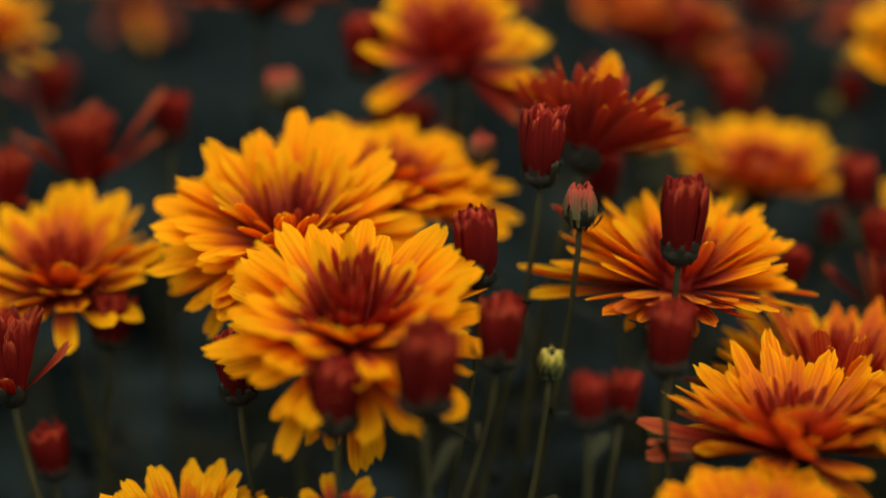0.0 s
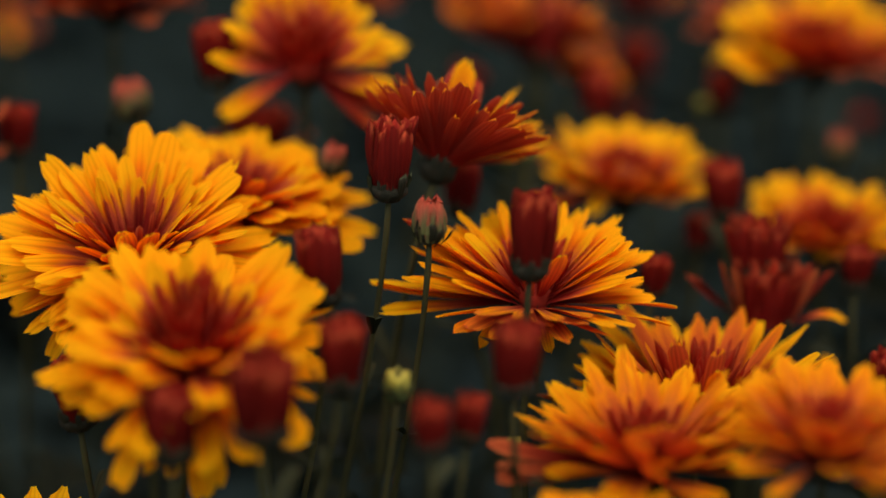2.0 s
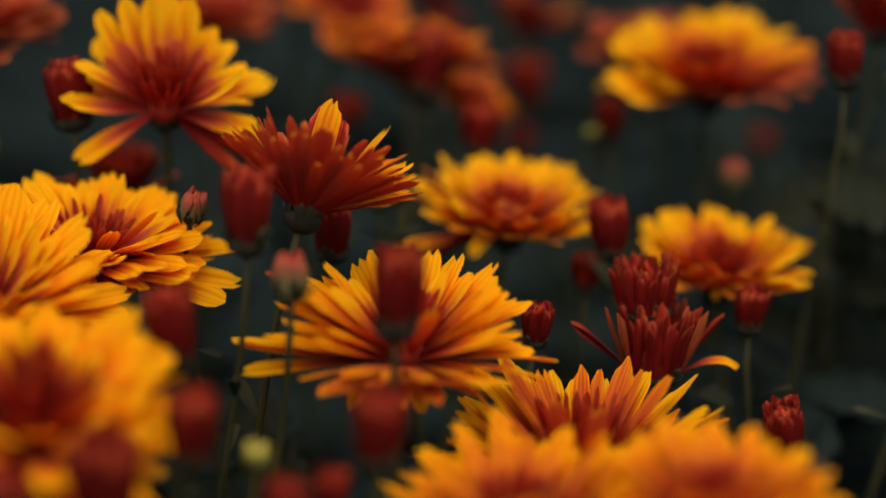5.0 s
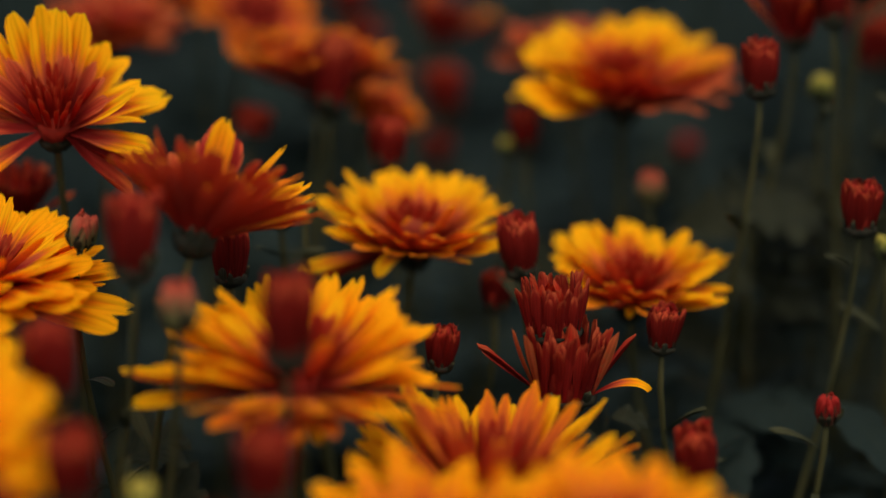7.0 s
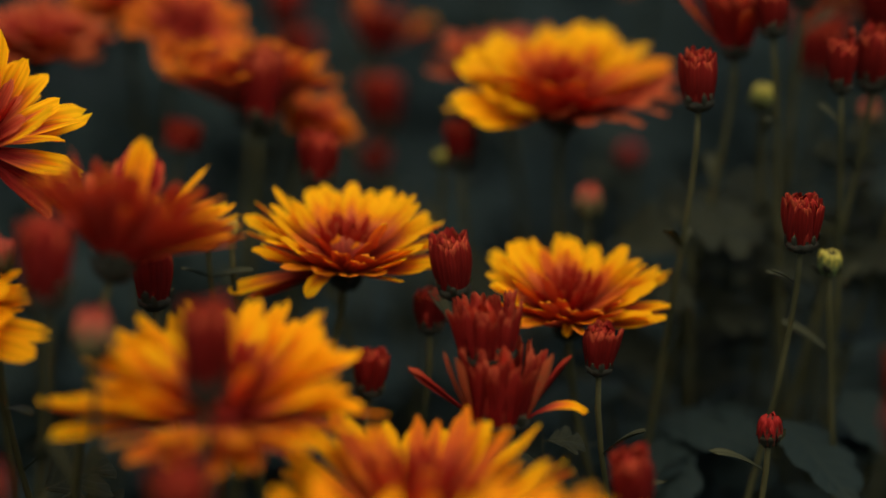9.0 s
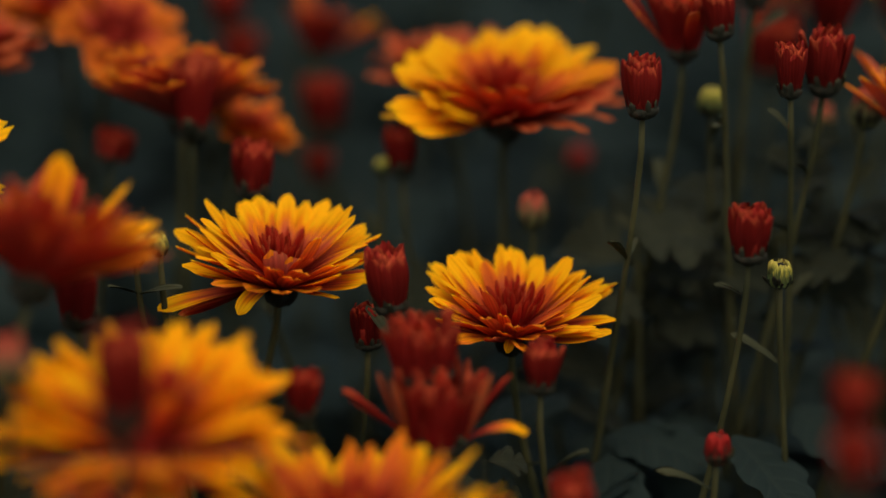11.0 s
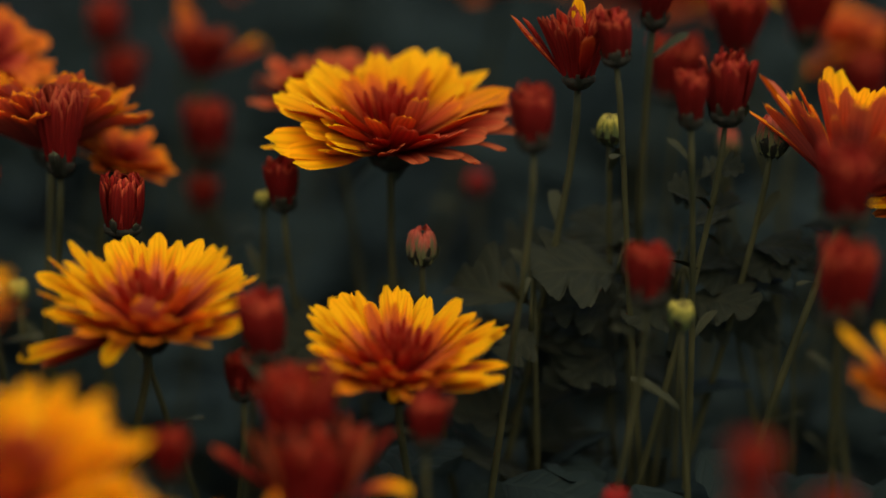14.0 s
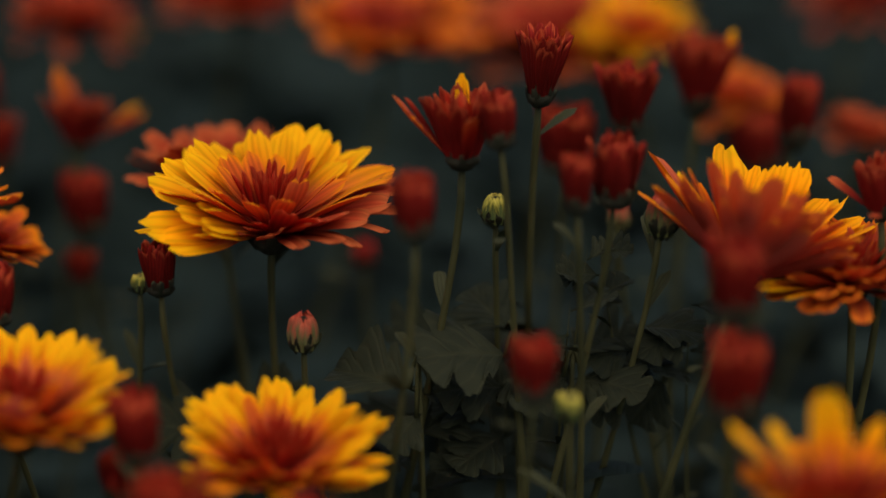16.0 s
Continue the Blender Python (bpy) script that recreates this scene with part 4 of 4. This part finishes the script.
bud((-0.0567, -0.0300, 0.4166), 0.0096, 0.0131, 0, 0, 345, label="tight dark red bud on a thin green stem")
bud((-0.1233, -0.0140, 0.4454), 0.0119, 0.0148, -5, -6, 352, label="tight dark red bud on a thin green stem")
round_bud((-0.0604, -0.0975, 0.4342), 0.0084, -3, 0, 359, "pink", label="closed round bud with pink tip and green scales")
round_bud((-0.1463, -0.0180, 0.4390), 0.0091, 0, -14, 366, "pink", label="closed round bud with pink tip and green scales")
round_bud((-0.0647, -0.1330, 0.4074), 0.0065, 0, 4, 373, "lime", label="small closed pale yellow-green bud on a thin stem", tall=0.95)
round_bud((-0.0469, 0.0000, 0.4215), 0.0067, 0, 0, 380, "lime", label="small closed pale yellow-green bud on a thin stem", tall=0.95)
round_bud((-0.0390, -0.1000, 0.3785), 0.0053, 0, 0, 387, "lime", label="small closed pale yellow-green bud on a thin stem", tall=0.95)
round_bud((-0.0891, -0.0450, 0.4323), 0.0068, 0, 16, 394, "pink", label="closed round bud with pink tip and green scales")

# the middle of the walk
bloom("basin", (-0.0132, 0.0080, 0.4095), 0.0262, 4, 3, 404, "gold", core=46, heart_size=0.37, label="golden yellow chrysanthemum with a red heart, petals spread wide", fine=1.2, slim=1.1, gap=(222, 300), strays=(*[(226 + 8 * k, 25 + 9 * (k % 3), 0.72 - 0.06 * (k % 2), ('coral', 'flame', 'coral')[k % 3], ('flat', 'broad')[k % 2]) for k in range(10)], (198, -4, 1.0, 'gold', 'flat'), (206, -14, 0.85, 'rust', 'barrel'), (266, 54, 0.50, 'coral', 'spoon'), (292, 50, 0.44, 'coral', 'spoon'), (246, 30, 0.62, 'gold', 'hook')))
bloom("basin", (0.0426, 0.0040, 0.3972), 0.0251, 6, 2, 408, "gold", core=46, heart_size=0.39, label="golden yellow chrysanthemum with a red heart, petals spread wide", fine=1.25, slim=1.12, gap=(225, 318), strays=(*[(228 + 8 * k, 26 + 9 * (k % 3), 0.66 - 0.06 * (k % 2) + 0.012 * abs(k - 6), ('coral', 'flame', 'coral')[k % 3], ('flat', 'broad')[k % 2]) for k in range(12)], (268, 44, 0.42, 'sun', 'hook')))
bloom("basin", (0.0434, 0.0650, 0.4336), 0.0296, 5, 2, 415, "dusk", label="yellow chrysanthemum tinged with dark red, wide petals", heart_size=0.36, slim=1.32, gap=(236, 392), strays=((62, 34, 0.95, 'gold', 'flat'), (78, 38, 0.95, 'gold', 'flat'), (40, 30, 1.0, 'gold', 'flat'), (208, 14, 1.0, 'sun', 'broad'), (218, 10, 0.92, 'sun', 'broad'), (230, 13, 0.74, 'gold', 'broad'), *[(244 + 7 * k, 20 + 8 * (k % 3), 0.48 + 0.030 * k, ("rust", "ember", "core")[k % 3], "flat") for k in range(11)], *[(318 + 7 * k, 22 + 8 * (k % 3), 0.80 + 0.020 * k, ("rust", "ember", "brick")[k % 3], "reflex") for k in range(11)]))
bloom("basin", (0.0298, 0.1100, 0.4300), 0.0222, -4, -6, 422, "rust", label="rust red chrysanthemum with yellow petal edges", fine=0.8)
bloom("cone", (-0.0416, 0.0750, 0.4316), 0.0240, -20, 0, 429, "coral", label="tan and rust red chrysanthemum behind a dark red flower", slim=1.3)
cup((-0.0375, 0.0600, 0.4330), 0.0130, 0.0180, -4, 2, 436, "ruby", label="dark red half-open flower with folded petals", splay=0, rise=80)
bloom("saucer", (-0.0265, 0.0900, 0.4215), 0.0140, 0, 24, 443, "flame", label="golden yellow chrysanthemum with a red heart, petals spread wide", fine=0.7)
bloom("saucer", (-0.0629, 0.1100, 0.4434), 0.0179, 25, 20, 450, "blaze", label="orange chrysanthemum with a red heart", fine=0.7)
cup((-0.0085, 0.1650, 0.4246), 0.0145, 0.0120, -4, 4, 457, "ruby", label="far red flower with an orange petal", splay=0, rise=66, strays=((150, 80, 1.7, 'blaze', 'broad'), (170, 76, 1.5, 'rust', 'broad'), (120, 74, 1.4, 'rust', 'broad'), (200, 62, 1.3, 'rust', 'broad'), (250, 66, 1.2, 'ruby', 'broad'), (290, 60, 1.2, 'ruby', 'broad'), (20, 66, 1.1, 'rust', 'flat'), (2, 32, 1.45, 'amber', 'broad'), (14, 40, 1.35, 'amber', 'broad')))
bud((-0.0395, 0.2100, 0.4215), 0.0125, 0.0125, 0, 0, 1051, label="far dark red bud, nearly closed")
bud((-0.0360, 0.2100, 0.4050), 0.0120, 0.0140, 0, 0, 1058, label="far dark red bud, nearly closed")
cup((0.0210, -0.0400, 0.4069), 0.0245, 0.0121, 0, -3, 464, "ruby", label="dark red half-open flower with a ragged rim", splay=0, rise=78)
cup((0.0235, -0.0450, 0.3930), 0.0275, 0.0168, 0, 2, 471, "ruby", label="red half-open flower with narrow petals fallen outwards", splay=0, rise=79, strays=((-12, 38, 0.95, 'sun', 'hook'), (176, 30, 1.05, 'ruby', 'barrel'), (186, 40, 1.05, 'ruby', 'barrel'), (200, 62, 1.1, 'spoon', 'barrel'), (214, 66, 1.05, 'spoon', 'barrel'), (342, 66, 1.05, 'spoon', 'barrel'), (6, 58, 1.0, 'ruby', 'barrel')))
bud((0.0136, -0.0120, 0.4121), 0.0099, 0.0131, 0, -6, 478, label="tight dark red bud on a thin green stem")
bud((0.0079, 0.0000, 0.3973), 0.0084, 0.0092, 0, 0, 485, label="tight dark red bud on a thin green stem")
bud((0.0475, -0.0330, 0.3999), 0.0079, 0.0098, -3, 4, 492, label="tight dark red bud on a thin green stem")
bud((0.0525, -0.0770, 0.3845), 0.0097, 0.0134, 0, -4, 499, label="tight dark red bud on a thin green stem")
bud((-0.0061, -0.0500, 0.4020), 0.0079, 0.0096, 0, 8, 506, label="tight dark red bud on a thin green stem")
round_bud((0.0881, -0.0350, 0.3842), 0.0063, 0, 0, 513, "wine", label="small round dark red bud")
bud((-0.0215, 0.0420, 0.4225), 0.0111, 0.0125, 0, 4, 520, label="tight dark red bud on a thin green stem")
bud((-0.0074, 0.1600, 0.4018), 0.0135, 0.0150, 0, 0, 527, label="tight dark red bud on a thin green stem")
bud((-0.0093, 0.1600, 0.3853), 0.0088, 0.0088, 0, 0, 541, label="tight dark red bud on a thin green stem")
bud((0.0164, 0.0650, 0.4194), 0.0081, 0.0111, 0, 0, 548, label="tight dark red bud on a thin green stem")
round_bud((0.0113, 0.0700, 0.4181), 0.0042, 0, 0, 555, "lime", label="small closed pale yellow-green bud on a thin stem", tall=0.95)
round_bud((0.0500, 0.0435, 0.4147), 0.0074, 0, 2, 562, "pink", label="closed round bud with pink tip and green scales")
bud((-0.0614, 0.0800, 0.4192), 0.0133, 0.0067, 0, 10, 569, label="tight dark red bud on a thin green stem")
round_bud((-0.0410, 0.0000, 0.4226), 0.0047, 0, 0, 576, "lime", label="small closed pale yellow-green bud on a thin stem", tall=0.95)
round_bud((0.0710, 0.1600, 0.3899), 0.0065, 0, 0, 583, "wine", label="small round dark red bud")

# the tall stems where the walk ends
cup((0.0879, 0.0500, 0.4554), 0.0147, 0.0151, -3, -2, 590, "ruby", label="dark red half-open flower with one yellow petal", splay=2, splay_rise=56, rise=68, strays=((176, 48, 1.25, 'coral', 'quill'), (168, 54, 1.1, 'ruby', 'quill'), (80, 82, 1.2, 'sun', 'flat')), foot=(0.042, 0.070, 0))
bud((0.0949, 0.0350, 0.4641), 0.0084, 0.0108, 0, -8, 597, label="tight dark red bud on a thin green stem", foot=(0.169, 0.055, 0))
bud((0.0736, 0.0080, 0.4529), 0.0092, 0.0121, -2, -2, 604, label="tight dark red bud on a thin green stem", foot=(0.060, 0.028, 0))
round_bud((0.0965, 0.0560, 0.4395), 0.0067, 0, 0, 611, "lime", label="small closed pale yellow-green bud on a thin stem", tall=0.95)
round_bud((0.1340, 0.0420, 0.4415), 0.0079, -3, 5, 618, "pink", label="closed round bud with pink tip and green scales", foot=(0.037, 0.062, 0))
round_bud((0.1321, 0.0900, 0.4244), 0.0058, 0, 0, 625, "pink", label="closed round bud with pink tip and green scales")
bloom("trumpet", (0.1505, 0.0280, 0.4328), 0.0276, -25, 24, 632, "coral", label="chrysanthemum seen from its rusty underside, yellow petals above", leaves=1, fine=1.2, slim=1.05, strays=((108, 62, 1.25, 'sun', 'broad'), (120, 42, 1.17, 'sun', 'flat'), (92, 74, 1.03, 'sun', 'flat'), (84, 88, 0.91, 'sun', 'flat'), (68, 92, 0.95, 'sun', 'flat'), (58, 84, 1.00, 'sun', 'flat'), (50, 80, 1.07, 'sun', 'broad'), (42, 76, 1.11, 'sun', 'flat'), (34, 58, 1.11, 'sun', 'flat'), (27, 53, 1.19, 'sun', 'broad'), (20, 46, 1.28, 'sun', 'flat'), (13, 42, 1.26, 'sun', 'broad'), (133, 38, 1.35, 'coral', 'quill')))
bud((0.1372, -0.0220, 0.4451), 0.0122, 0.0146, 0, 2, 639, label="tight dark red bud on a thin green stem")
bloom("saucer", (0.1768, 0.0300, 0.4278), 0.0216, -2, -4, 646, "blaze", label="rust red chrysanthemum with curled yellow petal ends", slim=1.1, strays=((222, 14, 1.05, 'sun', 'flat'), (196, 14, 1.05, 'sun', 'flat')))
bud((0.1358, -0.0300, 0.4257), 0.0126, 0.0158, 0, 3, 653, label="tight dark red bud on a thin green stem")
bloom("trumpet", (0.1540, -0.0480, 0.4085), 0.0205, -8, -2, 660, "brick", label="yellow chrysanthemum with upright petals and rusty undersides", slim=1.1, strays=((98, 90, 1.22, 'sun', 'broad'), (66, 80, 0.92, 'sun', 'flat'), (150, 62, 1.05, 'gold', 'flat'), (166, 50, 1.25, 'sun', 'flat'), (30, 62, 1.02, 'sun', 'flat')))
bud((0.0970, -0.0130, 0.4238), 0.0098, 0.0114, 0, 0, 667, label="tight dark red bud on a thin green stem")
round_bud((0.1063, -0.0020, 0.4140), 0.0059, 0, 0, 674, "lime", label="small closed pale yellow-green bud on a thin stem", tall=0.95)
bud((0.1205, 0.0300, 0.4516), 0.0097, 0.0140, 0, 3, 681, label="tight dark red bud on a thin green stem", foot=(0.030, 0.050, 0))
bud((0.1105, 0.0200, 0.4534), 0.0067, 0.0110, 0, -3, 688, label="tight dark red bud on a thin green stem", foot=(0.088, 0.040, 0))
cup((0.1350, 0.1000, 0.4462), 0.0138, 0.0152, 0, 0, 695, "crimson", label="dark red half-open flower on a green stem", splay=0, rise=74)
cup((0.1082, 0.0680, 0.4646), 0.0113, 0.0149, 2, 3, 702, "crimson", label="dark red half-open flower with a ragged rim", splay=0, rise=76)
cup((0.1598, 0.1300, 0.4426), 0.0145, 0.0176, 0, 4, 709, "ruby", label="red half-open flower with upright petals", splay=0, rise=70, strays=((20, 74, 1.15, 'amber', 'flat'),))
bud((0.1867, 0.1300, 0.4315), 0.0101, 0.0169, 0, 5, 716, label="tight dark red bud on a thin green stem")
bud((0.1225, 0.1200, 0.4300), 0.0165, 0.0150, 0, 0, 723, label="tight dark red bud on a thin green stem")
bud((0.1882, 0.1800, 0.4076), 0.0185, 0.0167, 0, 0, 730, label="tight dark red bud on a thin green stem")
bloom("saucer", (0.0842, 0.2400, 0.4316), 0.0275, 8, 0, 737, "blaze", label="orange chrysanthemum far back in the bed", fine=0.7)
bloom("saucer", (0.1399, 0.2600, 0.4192), 0.0368, 8, 0, 744, "rust", label="orange chrysanthemum far back in the bed", fine=0.7)
bloom("bowl", (0.1622, 0.2400, 0.4298), 0.0188, 10, 0, 751, "gold", label="golden yellow chrysanthemum with a red heart, petals spread wide", fine=0.7)
bloom("bowl", (0.1853, 0.1900, 0.4221), 0.0160, 0, 0, 758, "blaze", label="orange and yellow chrysanthemum, far back", fine=0.7)
bloom("bowl", (0.2205, 0.1800, 0.4138), 0.0130, 0, 6, 765, "rust", label="rust red chrysanthemum with yellow petal edges", fine=0.7)
cup((0.1824, 0.0300, 0.4464), 0.0116, 0.0116, 0, -8, 772, "ruby", label="rusty red half-open flower with loose petals", splay=4)
bud((0.0997, -0.1200, 0.4294), 0.0082, 0.0097, 0, 10, 779, label="tight dark red bud on a thin green stem")
bud((0.0972, -0.1400, 0.4283), 0.0098, 0.0078, 0, 0, 786, label="tight dark red bud on a thin green stem")
bud((0.1128, -0.1300, 0.4239), 0.0100, 0.0090, 0, 0, 793, label="tight dark red bud on a thin green stem")
bloom("bowl", (-0.0166, 0.2800, 0.4270), 0.0200, 0, 4, 1002, "ember", label="rust red chrysanthemum far back in the bed", fine=0.7, strays=((-10, 0, 1.0, 'amber', 'flat'), (-24, -8, 1.0, 'amber', 'flat')))
bloom("saucer", (0.0367, 0.3200, 0.4215), 0.0260, 0, 0, 1009, "ember", label="rust red chrysanthemum far back in the bed", fine=0.7)
bloom("bowl", (0.2489, 0.3000, 0.4230), 0.0200, 0, 0, 1016, "ember", label="rust red chrysanthemum far back in the bed", fine=0.7)
bloom("bowl", (-0.2420, 0.2100, 0.4190), 0.0210, 0, 0, 1023, "amber", label="faded amber chrysanthemum with hanging petals", fine=0.7, strays=((250, -46, 1.1, 'rust', 'flat'), (300, -50, 1.2, 'amber', 'flat'), (320, -40, 1.2, 'rust', 'flat')))
cup((-0.2299, 0.0500, 0.4120), 0.0140, 0.0140, 0, 0, 1030, "ruby", label="rusty red half-open flower with loose petals", splay=2)

# leafy shoots below the flowers
shoot((0.0768, 0.0500, 0.3993), 800, 0.024, 4)
shoot((0.0993, 0.0500, 0.4051), 807, 0.022, 5)
shoot((0.0886, 0.0800, 0.4028), 814, 0.030, 5)
shoot((0.1179, 0.0500, 0.4313), 821, 0.012, 3)
shoot((0.0346, -0.0300, 0.3823), 828, 0.014, 3)
shoot((-0.1528, -0.0300, 0.3421), 835, 0.030, 5)
shoot((-0.0813, -0.0600, 0.3526), 842, 0.020, 5)
shoot((-0.1955, -0.0500, 0.3411), 849, 0.020, 5)
shoot((0.0758, 0.0500, 0.3722), 856, 0.030, 5)
shoot((0.0340, 0.0600, 0.3890), 863, 0.030, 5)
shoot((-0.0856, -0.0400, 0.3740), 870, 0.030, 5)
shoot((0.1133, 0.0450, 0.4205), 877, 0.018, 4)
shoot((0.1300, 0.0500, 0.4135), 884, 0.020, 4)
shoot((0.1212, 0.0500, 0.4334), 891, 0.012, 3)
shoot((0.1435, 0.0500, 0.4189), 898, 0.018, 4)
shoot((0.0939, 0.0500, 0.3957), 905, 0.020, 4)

# broad leaves between the tall stems
leafy_branch((0.083, 0.046, 0), (0.0768, 0.04, 0.4094), [((0.0764, 0.04, 0.4004), (0.0542, 0.052, 0.4051), 1.0), ((0.0775, 0.04, 0.3948), (0.068, 0.03, 0.3902), 0.9)], 920)
leafy_branch((0.108, 0.050, 0), (0.1008, 0.05, 0.4103), [((0.0999, 0.048, 0.4052), (0.0751, 0.036, 0.4147), 1.0), ((0.1007, 0.055, 0.4082), (0.0897, 0.07, 0.4168), 1.0), ((0.0995, 0.05, 0.4029), (0.1052, 0.035, 0.3975), 0.9)], 927)
leafy_branch((0.118, 0.040, 0), (0.1142, 0.045, 0.4075), [((0.1144, 0.048, 0.404), (0.1379, 0.055, 0.3995), 1.1), ((0.1147, 0.045, 0.4001), (0.1318, 0.03, 0.4031), 1.0), ((0.1133, 0.045, 0.4016), (0.0979, 0.03, 0.3985), 0.8)], 941)
leafy_branch((0.150, 0.050, 0), (0.1409, 0.06, 0.4004), [((0.1399, 0.055, 0.401), (0.15, 0.065, 0.4086), 0.7), ((0.1394, 0.055, 0.395), (0.1275, 0.045, 0.3877), 1.0)], 948)
